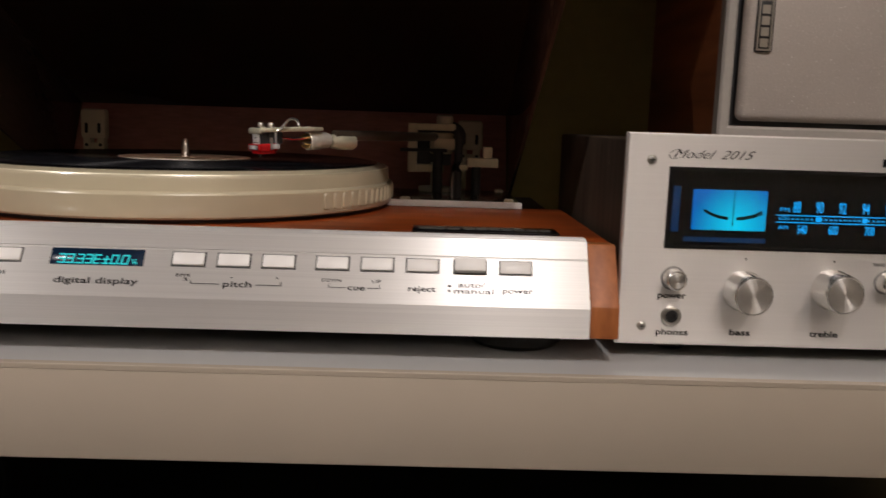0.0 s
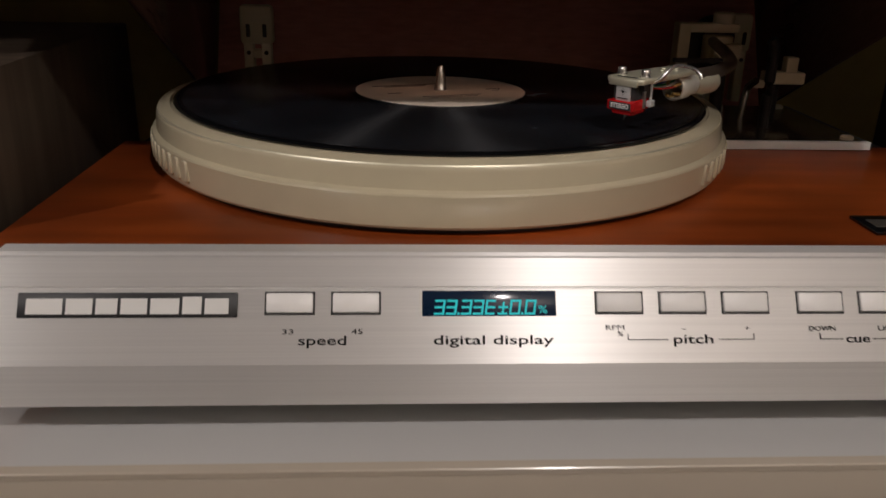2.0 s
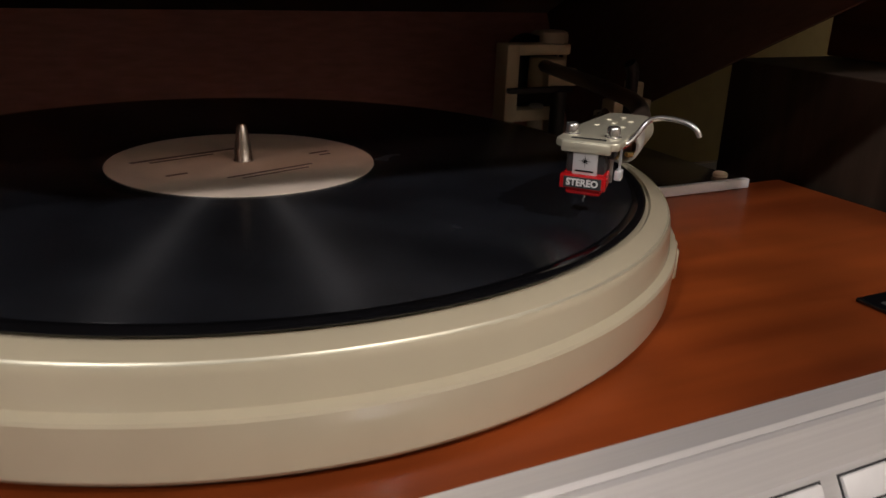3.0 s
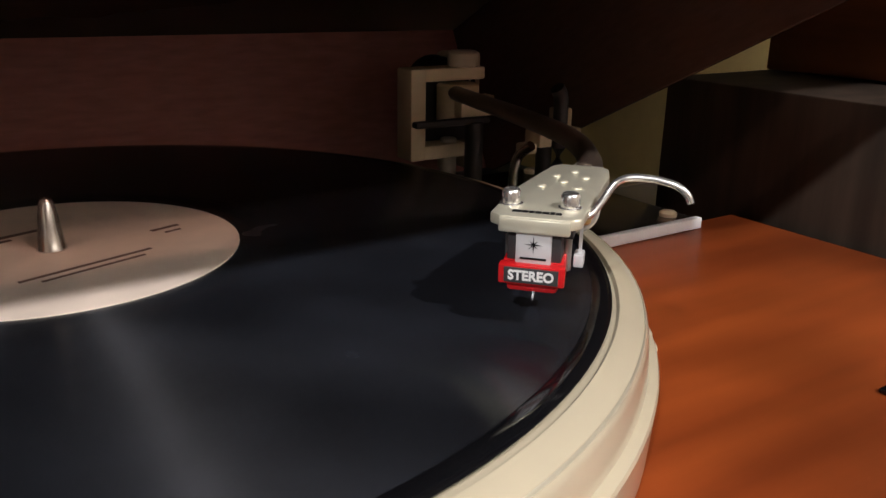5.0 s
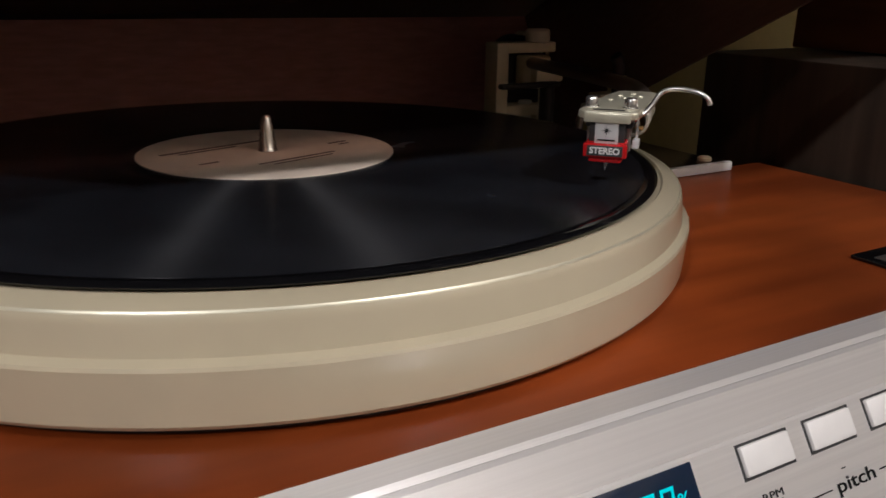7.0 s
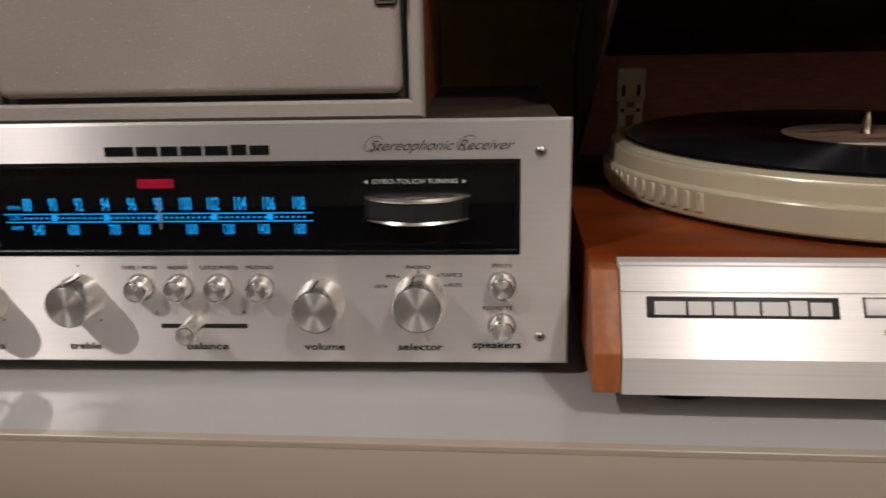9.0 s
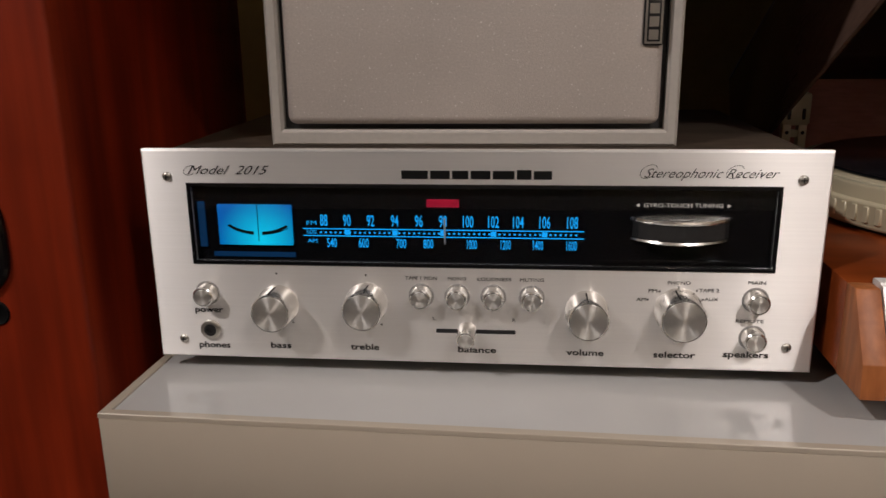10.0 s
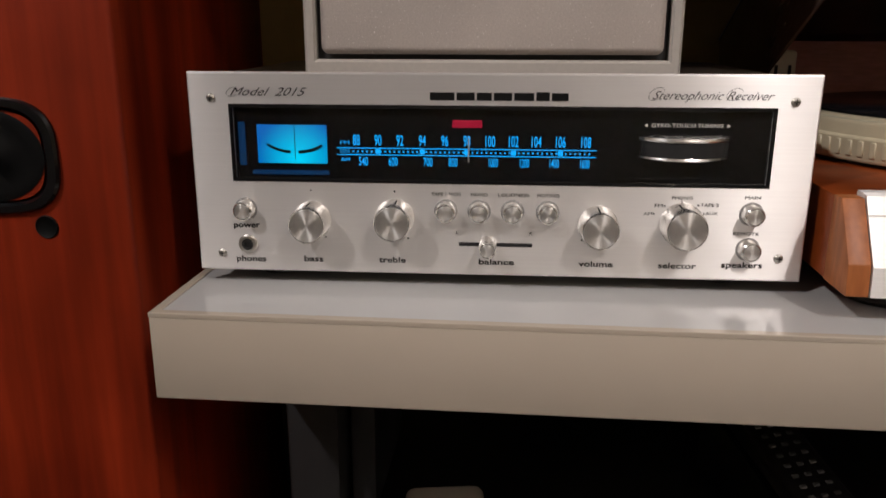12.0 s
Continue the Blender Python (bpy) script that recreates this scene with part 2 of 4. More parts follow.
RED_LIT = material("lit_red_lamp", (0.10, 0.0, 0.01), 0.5, emit=(0.75, 0.012, 0.05), emit_strength=0.8)
WALL = material("olive_beige_paint", (0.42, 0.34, 0.135), 0.8, grain=0.05, grain_size=(90, 90, 90), stain=0.08, stain_size=2, bump=0.08, bump_size=180)
ROOM_WALL = material("pale_wall_paint", (0.62, 0.56, 0.48), 0.85, grain=0.04, grain_size=(90, 90, 90), stain=0.06, stain_size=2)
CEILING = material("white_ceiling_paint", (0.74, 0.70, 0.65), 0.85, grain=0.04, grain_size=(90, 90, 90), stain=0.05, stain_size=2)
CARPET = material("dark_carpet", (0.05, 0.040, 0.032), 0.95, grain=0.3, grain_size=(300, 300, 300), stain=0.15, stain_size=3, bump=0.5)
DARKWOOD = material("black_brown_board", (0.010, 0.009, 0.008), 0.5, grain=0.3, grain_size=(4, 60, 60), stain=0.1)
DARKGREY = material("dark_grey_paint", (0.035, 0.034, 0.034), 0.5, grain=0.1, grain_size=(60, 60, 60))


# ---- mesh helpers ----
def box(x0, x1, y0, y1, z0, z1, bevel=0.0, seg=2):
    bm = bmesh.new()
    bmesh.ops.create_cube(bm, size=1)
    bmesh.ops.scale(bm, vec=(x1 - x0, y1 - y0, z1 - z0), verts=bm.verts)
    bmesh.ops.translate(bm, vec=((x0 + x1) / 2, (y0 + y1) / 2, (z0 + z1) / 2), verts=bm.verts)
    if bevel:
        bmesh.ops.bevel(bm, geom=bm.edges[:], offset=bevel, segments=seg, affect="EDGES", profile=0.5)
    return bm


def lathe(profile, seg=48, closed=False):
    """Turn a profile of (radius, height) round z."""
    bm = bmesh.new()
    rings = []
    for r, z in profile:
        if r < 1e-7:
            rings.append([bm.verts.new((0, 0, z))])
        else:
            rings.append([bm.verts.new((r * math.cos(2 * math.pi * k / seg), r * math.sin(2 * math.pi * k / seg), z)) for k in range(seg)])
    for a, b in zip(rings, rings[1:] + (rings[:1] if closed else [])):
        for k in range(seg):
            j = (k + 1) % seg
            if len(a) == 1 and len(b) > 1:
                bm.faces.new((a[0], b[j], b[k]))
            elif len(b) == 1 and len(a) > 1:
                bm.faces.new((a[k], a[j], b[0]))
            elif len(a) > 1:
                bm.faces.new((a[k], a[j], b[j], b[k]))
    bmesh.ops.recalc_face_normals(bm, faces=bm.faces)
    return bm


def drum(r, z0, z1, bevel=0.0004, seg=32):
    return lathe([(0, z0), (r - bevel, z0), (r, z0 + bevel), (r, z1 - bevel), (r - bevel, z1), (0, z1)], seg)


def prism(poly, x0, x1, bevel=0.0):
    """A bar along x with the outline poly of (y, z)."""
    bm = bmesh.new()
    a = [bm.verts.new((x0, y, z)) for y, z in poly]
    b = [bm.verts.new((x1, y, z)) for y, z in poly]
    bm.faces.new(a)
    bm.faces.new(b[::-1])
    for k in range(len(poly)):
        j = (k + 1) % len(poly)
        bm.faces.new((a[k], b[k], b[j], a[j]))
    bmesh.ops.recalc_face_normals(bm, faces=bm.faces)
    if bevel:
        bmesh.ops.bevel(bm, geom=bm.edges[:], offset=bevel, segments=2, affect="EDGES", profile=0.5)
    return bm


def slab(poly, z0, z1, bevel=0.0):
    """An upright slab with the outline poly of (x, y)."""
    bm = bmesh.new()
    a = [bm.verts.new((x, y, z0)) for x, y in poly]
    b = [bm.verts.new((x, y, z1)) for x, y in poly]
    bm.faces.new(a[::-1])
    bm.faces.new(b)
    for k in range(len(poly)):
        j = (k + 1) % len(poly)
        bm.faces.new((a[k], a[j], b[j], b[k]))
    bmesh.ops.recalc_face_normals(bm, faces=bm.faces)
    if bevel:
        bmesh.ops.bevel(bm, geom=bm.edges[:], offset=bevel, segments=2, affect="EDGES", profile=0.5)
    return bm


def tube(points, radius, seg=12, flat=1.0):
    """A round bar along smooth points; flat squeezes it in height."""
    pts = [Vector(p) for p in points]
    fine = []
    for k in range(len(pts) - 1):
        p0, p1, p2, p3 = pts[max(k - 1, 0)], pts[k], pts[k + 1], pts[min(k + 2, len(pts) - 1)]
        for s in range(6):
            t = s / 6
            fine.append(0.5 * ((2 * p1) + (p2 - p0) * t + (2 * p0 - 5 * p1 + 4 * p2 - p3) * t * t + (3 * p1 - p0 - 3 * p2 + p3) * t ** 3))
    fine.append(pts[-1])
    bm = bmesh.new()
    rings = []
    for k, p in enumerate(fine):
        d = (fine[min(k + 1, len(fine) - 1)] - fine[max(k - 1, 0)]).normalized()
        side = d.cross(Vector((0, 0, 1)))
        side = side.normalized() if side.length > 1e-4 else Vector((1, 0, 0))
        up = side.cross(d)
        rings.append([bm.verts.new(p + radius * (side * math.cos(2 * math.pi * i / seg) + flat * up * math.sin(2 * math.pi * i / seg))) for i in range(seg)])
    for a, b in zip(rings, rings[1:]):
        for i in range(seg):
            j = (i + 1) % seg
            bm.faces.new((a[i], a[j], b[j], b[i]))
    bm.faces.new(rings[0][::-1])
    bm.faces.new(rings[-1])
    bmesh.ops.recalc_face_normals(bm, faces=bm.faces)
    return bm


def merge(*bms):
    out = bmesh.new()
    for b in bms:
        me = bpy.data.meshes.new("piece")
        b.to_mesh(me)
        b.free()
        out.from_mesh(me)
        bpy.data.meshes.remove(me)
    return out


def moved(bm, m):
    bmesh.ops.transform(bm, matrix=m, verts=bm.verts)
    return bm


def plate_with_hole(w, h, d, u0, u1, v0, v1, bevel=0.0012):
    """A plate in x and z from 0, front at y = 0, with a rectangular opening through it."""
    bm = bmesh.new()
    def ring(x0, x1, z0, z1, y):
        return [bm.verts.new(p) for p in ((x0, y, z0), (x1, y, z0), (x1, y, z1), (x0, y, z1))]
    rings = [ring(0, w, 0, h, d), ring(0, w, 0, h, bevel), ring(bevel, w - bevel, bevel, h - bevel, 0), ring(u0 - bevel, u1 + bevel, v0 - bevel, v1 + bevel, 0),
             ring(u0, u1, v0, v1, bevel), ring(u0, u1, v0, v1, d)]
    for a, b in zip(rings, rings[1:] + rings[:1]):
        for k in range(4):
            j = (k + 1) % 4
            bm.faces.new((a[k], a[j], b[j], b[k]))
    bmesh.ops.recalc_face_normals(bm, faces=bm.faces)
    return bm


def mesh_of(name, bm, mat, angle=40):
    me = bpy.data.meshes.new(name)
    bm.to_mesh(me)
    bm.free()
    me.materials.append(mat)
    me.shade_smooth()
    me.set_sharp_from_angle(angle=radians(angle))
    return me


def thing(name, m, label, category, kind="", group=""):
    return_ob = new(name)
    return_ob.empty_display_size = 0.02
    return_ob.matrix_basis = m
    return tagged(return_ob, label, category, group, kind)


def part(name, bm, mat, parent, label="", m=None, angle=40):
    ob = new(name, bm if isinstance(bm, bpy.types.Mesh) else mesh_of(name, bm, mat, angle))
    ob.parent = parent
    if m:
        ob.matrix_basis = m
    return tagged(ob, label)


def solid(name, bm, mat, label, category, kind="", angle=40):
    return tagged(new(name, mesh_of(name, bm, mat, angle)), label, category, "", kind)


def lettering(body, size, mat, shear=0.0, width=None, align="CENTER", bold=0.0, space=1.0):
    """A mesh of raised letters in x and y with the built-in font, squeezed to a width."""
    cu = bpy.data.curves.new("lettering", "FONT")
    cu.body, cu.size, cu.shear, cu.align_x, cu.align_y, cu.extrude, cu.offset, cu.space_character = body, size, shear, align, "CENTER", 0.00008, bold, space
    cu.resolution_u = 3
    ob = bpy.data.objects.new("lettering", cu)
    scene.collection.objects.link(ob)
    me = bpy.data.meshes.new_from_object(ob.evaluated_get(bpy.context.evaluated_depsgraph_get()))
    bpy.data.objects.remove(ob)
    bpy.data.curves.remove(cu)
    if width and len(me.vertices):
        xs = [v.co.x for v in me.vertices]
        k = width / max(max(xs) - min(xs), 1e-6)
        mid = (max(xs) + min(xs)) / 2
        for v in me.vertices:
            v.co.x = (v.co.x - mid) * k if align == "CENTER" else v.co.x * k
    me.materials.clear()
    me.materials.append(mat)
    return me


def wordmark(width, height, mat, parent, m, label=""):
    """Plain blocks in the rhythm of a heavy wordmark, in x and y."""
    shares = (1.5, 1.1, 0.9, 1.1, 1.2, 0.8, 1.0)
    gap = width * 0.016
    unit = (width - gap * (len(shares) - 1)) / sum(shares)
    x = -width / 2
    for k, s in enumerate(shares):
        top = height / 2 if k == 5 else height * 0.40
        part("mark_block", box(x, x + s * unit, -height / 2, top, -0.00008, 0.00008), mat, parent, label, m)
        x += s * unit + gap


FRONT = pose(0, 0, 0, 90, 0, 0)   # turns x, y drawings to face the front (-y)


# ---- setting ----
SHELF_Z = 0.600
solid("floor", box(-2.6, 2.6, -2.6, 1.2, -0.05, 0.0), CARPET, "dark brown carpet floor", "floor", "structure")
solid("wall_north", box(-2.6, 2.6, 1.03, 1.15, 0.0, 2.4), WALL, "olive beige painted wall behind the shelf", "wall", "structure")
solid("wall_south", box(-2.6, 2.6, -2.6, -2.5, 0.0, 2.4), ROOM_WALL, "plain pale painted wall", "wall", "structure")
solid("wall_west", box(-2.6, -2.5, -2.5, 1.03, 0.0, 2.4), ROOM_WALL, "plain pale painted wall", "wall", "structure")
solid("wall_east", box(2.5, 2.6, -2.5, 1.03, 0.0, 2.4), ROOM_WALL, "plain pale painted wall", "wall", "structure")
solid("ceiling", box(-2.6, 2.6, -2.6, 1.2, 2.4, 2.5), CEILING, "plain pale ceiling", "ceiling", "structure")


def rounded_frame(w, d, rim, z0, z1, r=0.0004):
    """A flat frame in x and y with softened edges."""
    bm = bmesh.new()
    def ring(a, z):
        return [bm.verts.new(p) for p in ((a, a, z), (w - a, a, z), (w - a, d - a, z), (a, d - a, z))]
    rings = [ring(0, z0), ring(0, z1 - r), ring(r, z1), ring(rim - r, z1), ring(rim, z1 - r), ring(rim, z0)]
    for a, b in zip(rings, rings[1:] + rings[:1]):
        for k in range(4):
            j = (k + 1) % 4
            bm.faces.new((a[k], a[j], b[j], b[k]))
    bmesh.ops.recalc_face_normals(bm, faces=bm.faces)
    return bm


def white_shelf(x, y, z, w, d, label):
    ob = thing("wall_shelf", pose(x, y, z), label, "shelf")
    part("board", box(0, w, 0, d, -0.0520, -0.0022, 0.0010), WARM_WHITE, ob)
    part("rim", rounded_frame(w, d, 0.0055, -0.0022, 0.0007), WARM_WHITE, ob, "raised white rim")
    part("top_panel", box(0.0058, w - 0.0058, 0.0058, d - 0.0058, -0.0020, 0.0), WHITE_GLOSS, ob, "glossy white top sheet")
    return ob


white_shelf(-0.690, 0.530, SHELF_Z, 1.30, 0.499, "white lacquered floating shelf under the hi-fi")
# unseen upper shelf, added only to shade the rear of the hi-fi
white_shelf(-0.690, 0.560, 0.9720, 1.30, 0.469, "unseen white shelf added above the hi-fi to cast shade")


# ---- receivers ----
W, H = 0.3665, 0.1215


def turned_knob(r, depth, flare=0.0):
    """A knob along +z from its base: skirt, turned body and chamfered front."""
    body = lathe([(0, 0), (r * 1.06, 0), (r * 1.06, depth * 0.12), (r + flare, depth * 0.2), (r, depth * 0.9), (r - 0.0008, depth - 0.0001), (r - 0.0012, depth - 0.0001), (0, depth - 0.0002)], 48)
    face = lathe([(0, depth + 0.0002), (r - 0.0014, depth + 0.0002), (r - 0.0012, depth - 0.0001)], 48)
    return body, face


def add_knob(ob, name, u, v, r, depth, label, mark=None):
    body, face = turned_knob(r, depth)
    k = part(name, body, KNOB_SIDE, ob, label, FRONT_AT(u, 0, v))
    part("knob_face", face, KNOB_FACE, k, "radially spun bright face")
    if mark is not None:
        part("pointer_mark", moved(box(-0.00035, 0.00035, 0.0, 0.0004, 0.001, depth * 0.92), Matrix.Rotation(radians(mark), 4, "Z") @ Matrix.Translation((0, r - 0.0001, 0))), INK, k)
    return k


def FRONT_AT(u, y, v):
    return pose(u, y, v, 90, 0, 0)


def words(ob, body, u, v, size, mat=INK, y=-0.0002, width=None, shear=0.0, bold=0.0, name="lettering", label="", space=1.0):
    return part(name, lettering(body, size, mat, shear, width, bold=bold, space=space), mat, ob, label, FRONT_AT(u, y, v))


def receiver():
    ob = thing("stereo_receiver", pose(0, 0, 0), "silver-faced vintage stereo receiver with blue lit dial, on the white shelf", "receiver")
    u0, u1, v0, v1 = 0.0258, 0.3412, 0.0580, 0.1015
    part("faceplate", plate_with_hole(W, H, 0.005, u0, u1, v0, v1, 0.0010), ALU, ob, "satin silver aluminium faceplate")
    part("cabinet", box(0.0025, W - 0.0025, 0.0052, 0.250, 0.004, H - 0.004, 0.0015), WALNUT, ob, "dark walnut-grained cabinet sleeve").location.y = 0
    for x in (0.04, W - 0.04):
        for y in (0.03, 0.22):
            part("foot", drum(0.010, -0.0080, 0.0035, 0.001, 20), RUBBER, ob, "", pose(x, y, 0))
    for u, v in ((0.0140, 0.1065), (0.3520, 0.1065), (0.0145, 0.0110), (0.3525, 0.0145)):
        s = part("screw", lathe([(0, 0), (0.0026, 0), (0.0026, 0.0005), (0.0018, 0.0014), (0, 0.0017)], 20), STEEL, ob, "", FRONT_AT(u, 0, v))
        part("screw_slot", merge(box(-0.0016, 0.0016, -0.00025, 0.00025, 0.0014, 0.0018), box(-0.00025, 0.00025, -0.0016, 0.0016, 0.0014, 0.0018)), BLACK, s)
    # dial window
    part("window_trim", plate_with_hole(u1 - u0 + 0.0030, v1 - v0 + 0.0030, 0.0012, 0.0022, u1 - u0 + 0.0008, 0.0022, v1 - v0 + 0.0008, 0.0004), GLOSS_BLACK, ob, "", pose(u0 - 0.0015, -0.0006, v0 - 0.0015))
    dial = part("dial_box", merge(box(u0, u1, 0.0035, 0.0050, v0, v1), ), GLOSS_BLACK, ob, "glossy black dial glass backing")
    meter = part("tuning_meter", box(0.0400, 0.0822, 0.0018, 0.0036, 0.0675, 0.0905, 0.0003), BLUE_METER, ob, "glowing blue tuning meter")
    arcs = []
    for a0, a1, rr, t in ((212, 262, 0.0255, 0.0019), (276, 326, 0.0255, 0.0019), (277, 320, 0.0295, 0.0005), (277, 320, 0.0280, 0.0005)):
        bm = bmesh.new()
        ring = [(bm.verts.new((0.75 * q * math.cos(radians(a)), 0.36 * q * math.sin(radians(a)), 0)), bm.verts.new((0.75 * (q + t) * math.cos(radians(a)), (0.36 * q + t) * math.sin(radians(a)), 0)))
                for q, a in ((rr, a0 + (a1 - a0) * k / 10) for k in range(11))]
        for (p, q), (p2, q2) in zip(ring, ring[1:]):
            bm.faces.new((p, q, q2, p2))
        arcs.append(bm)
    arcs.append(box(-0.00020, 0.00020, -0.0145, 0.008, -0.0001, 0.0001))
    part("meter_scale", merge(*arcs), INK, meter, "", FRONT_AT(0.0630, 0.0015, 0.0845))
    # faintly glowing strips paint the reflection of the meter inside the window
    part("meter_reflection", merge(box(0.0285, 0.0325, 0.0026, 0.0035, 0.066, 0.092), box(0.036, 0.083, 0.0026, 0.0035, 0.0605, 0.0632)), material("dim_blue_reflection", (0.01, 0.03, 0.06), 0.2, emit=(0.01, 0.10, 0.30), emit_strength=0.25) if "dim_blue_reflection" not in bpy.data.materials else bpy.data.materials["dim_blue_reflection"], meter, "dim blue reflection of the meter, painted as glowing strips")
    fm = (0.1000, 0.1130, 0.1262, 0.1396, 0.1530, 0.1662, 0.1800, 0.1938, 0.2072, 0.2214, 0.2362)
    for k, u in enumerate(fm):
        words(ob, str(88 + 2 * k), u, 0.0815, 0.0092, BLUE_DIAL, 0.0032, width=0.0042 if k < 6 else 0.0058, bold=0.00008, name="dial_number")
    for s, u in (("540", 0.1040), ("600", 0.1220), ("700", 0.1430), ("800", 0.1580), ("1000", 0.1820), ("1200", 0.2005), ("1400", 0.2180), ("1600", 0.2360)):
        words(ob, s, u, 0.0688, 0.0074, BLUE_DIAL, 0.0032, width=0.0055, bold=0.00006, name="dial_number")
    for s, u, v in (("FM", 0.0930, 0.0802), ("LOG", 0.0930, 0.0752), ("AM", 0.0930, 0.0700)):
        words(ob, s, u, v, 0.0032, BLUE_DIAL, 0.0032, width=0.0055, name="dial_legend")
    part("dial_line", box(0.0880, 0.2425, 0.0030, 0.0034, 0.0768, 0.0773), BLUE_DIAL, ob)
    part("dial_line", box(0.0880, 0.2425, 0.0030, 0.0034, 0.0728, 0.0733), BLUE_DIAL, ob)
    ticks = [box(0.0975 + 0.00275 * k, 0.0975 + 0.00275 * k + 0.0011, 0.0031, 0.0034, 0.0745, 0.0755) for k in range(52)]
    ticks += [box(u - 0.0015, u + 0.0015, 0.0031, 0.0034, 0.0737, 0.0765) for u in fm[1::2]]
    tagged(part("scale_ticks", merge(*ticks), BLUE_DIAL, ob), "", "", "", "stuff")
    part("dial_pointer", box(0.1668, 0.1678, 0.0012, 0.0020, 0.0695, 0.0840, 0.0002), GREY_FRAME, ob, "pale dial pointer")
    st = part("stereo_lamp", merge(box(0.1575, 0.1750, 0.0028, 0.0034, 0.0936, 0.0941), box(0.1575, 0.1750, 0.0028, 0.0034, 0.0899, 0.0904), box(0.1575, 0.1581, 0.0028, 0.0034, 0.0904, 0.0936), box(0.1744, 0.1750, 0.0028, 0.0034, 0.0904, 0.0936)), RED_LIT, ob, "small red lit stereo lamp")
    part("lamp_back", box(0.1575, 0.1750, 0.0034, 0.0036, 0.0899, 0.0941), RED_DIM, st, "dim red lamp window")
    words(ob, "STEREO", 0.1662, 0.0920, 0.0034, RED_LIT, 0.0031, width=0.0140, bold=0.00006, name="lamp_word")
    part("dial_glass", box(u0 + 0.0005, u1 - 0.0005, 0.0006, 0.0009, v0 + 0.0005, v1 - 0.0005), PANE, ob, "clear dial glass").visible_shadow = False
    # tuning wheel
    wheel = part("tuning_wheel", lathe([(0.024, -0.0052), (0.0330, -0.0046), (0.0330, 0.0040), (0.024, 0.0046)], 120), RUBBER, ob, "dark ribbed tuning wheel", pose(0.2930, 0.0250, 0.0795))
    part("upper_rim", lathe([(0.020, 0.0041), (0.0338, 0.0041), (0.0342, 0.0050), (0.0338, 0.0062), (0.030, 0.0074), (0.020, 0.0076)], 96), CHROME, wheel, "bright chrome rim")
    part("lower_rim", lathe([(0.020, -0.0070), (0.0335, -0.0066), (0.0341, -0.0060), (0.0335, -0.0050), (0.020, -0.0050)], 96), CHROME, wheel, "bright chrome rim")
    words(ob, "GYRO-TOUCH TUNING", 0.2930, 0.0925, 0.0031, WHITE_INK, 0.0003, width=0.0405)
    for sgn in (-1, 1):
        tri = bmesh.new()
        tri.faces.new([tri.verts.new((sgn * x, y, 0)) for x, y in ((0.0245, 0), (0.0225, 0.0010), (0.0225, -0.0010))])
        part("arrow_mark", tri, WHITE_INK, ob, "", FRONT_AT(0.2930, 0.0003, 0.0925))
    part("window_sheen_bar", box(0.2500, 0.3310, 0.0008, 0.0022, 0.0600, 0.0625, 0.0003), GLOSS_BLACK, ob, "thin glossy ledge")
    # titles
    words(ob, "Model  2015", 0.0490, 0.1100, 0.0070, INK, width=0.0460, shear=0.55, bold=-0.00006, label="black script model lettering")
    words(ob, "Stereophonic Receiver", 0.3060, 0.1095, 0.0070, INK, width=0.0680, shear=0.55, bold=-0.00006, label="black script lettering")
    for u, v, rx, rz, a0, a1 in ((0.0275, 0.1100, 0.0036, 0.0026, 70, 320), (0.2742, 0.1106, 0.0040, 0.0036, 30, 330), (0.3178, 0.1106, 0.0040, 0.0034, 30, 330)):
        part("flourish", tube([(u + rx * math.cos(radians(a0 + (a1 - a0) * k / 12)) + 0.5 * rz * math.sin(radians(a0 + (a1 - a0) * k / 12)), -0.0002, v + rz * math.sin(radians(a0 + (a1 - a0) * k / 12))) for k in range(13)], 0.00012, 6), INK, ob, "thin black swash of the script")
    wordmark(0.0800, 0.0050, INK, ob, FRONT_AT(0.1845, -0.0002, 0.1085), "plain black block of the maker mark")
    # knobs
    add_knob(ob, "tone_knob", 0.0720, 0.0330, 0.0112, 0.0165, "turned aluminium bass knob", 2)
    add_knob(ob, "tone_knob", 0.1230, 0.0352, 0.0112, 0.0165, "turned aluminium treble knob", -8)
    add_knob(ob, "volume_knob", 0.2450, 0.0330, 0.0112, 0.0175, "turned aluminium volume knob", 4)
    add_knob(ob, "selector_knob", 0.2940, 0.0345, 0.0122, 0.0180, "turned aluminium selector knob", 12)
    for u, v, nm in ((0.0310, 0.0392, "power_button"), (0.1540, 0.0402, "push_button"), (0.1740, 0.0402, "push_button"), (0.1940, 0.0402, "push_button"), (0.2150, 0.0402, "push_button"), (0.3340, 0.0412, "speaker_button"), (0.3340, 0.0198, "speaker_button")):
        part("button_well", lathe([(0.0062, 0.0), (0.0071, 0.0), (0.0068, 0.0003), (0.0062, 0.0003)], 36, True), GREY_INK, ob, "", FRONT_AT(u, 0, v))
        add_knob(ob, nm, u, v, 0.0058, 0.0085, "round aluminium push button")
    slot = part("balance_slot", box(0.1620, 0.2065, -0.0003, 0.0010, 0.0183, 0.0208, 0.0004), BLACK, ob)
    add_knob(ob, "balance_knob", 0.1795, 0.0195, 0.0052, 0.0150, "small aluminium balance slider knob")
    jack = part("headphone_jack", lathe([(0.0036, 0.0), (0.0058, 0.0), (0.0058, 0.0014), (0.0050, 0.0020), (0.0036, 0.0020), (0.0036, 0.0)], 36), STEEL, ob, "steel-ringed headphone socket", FRONT_AT(0.0312, 0, 0.0172))
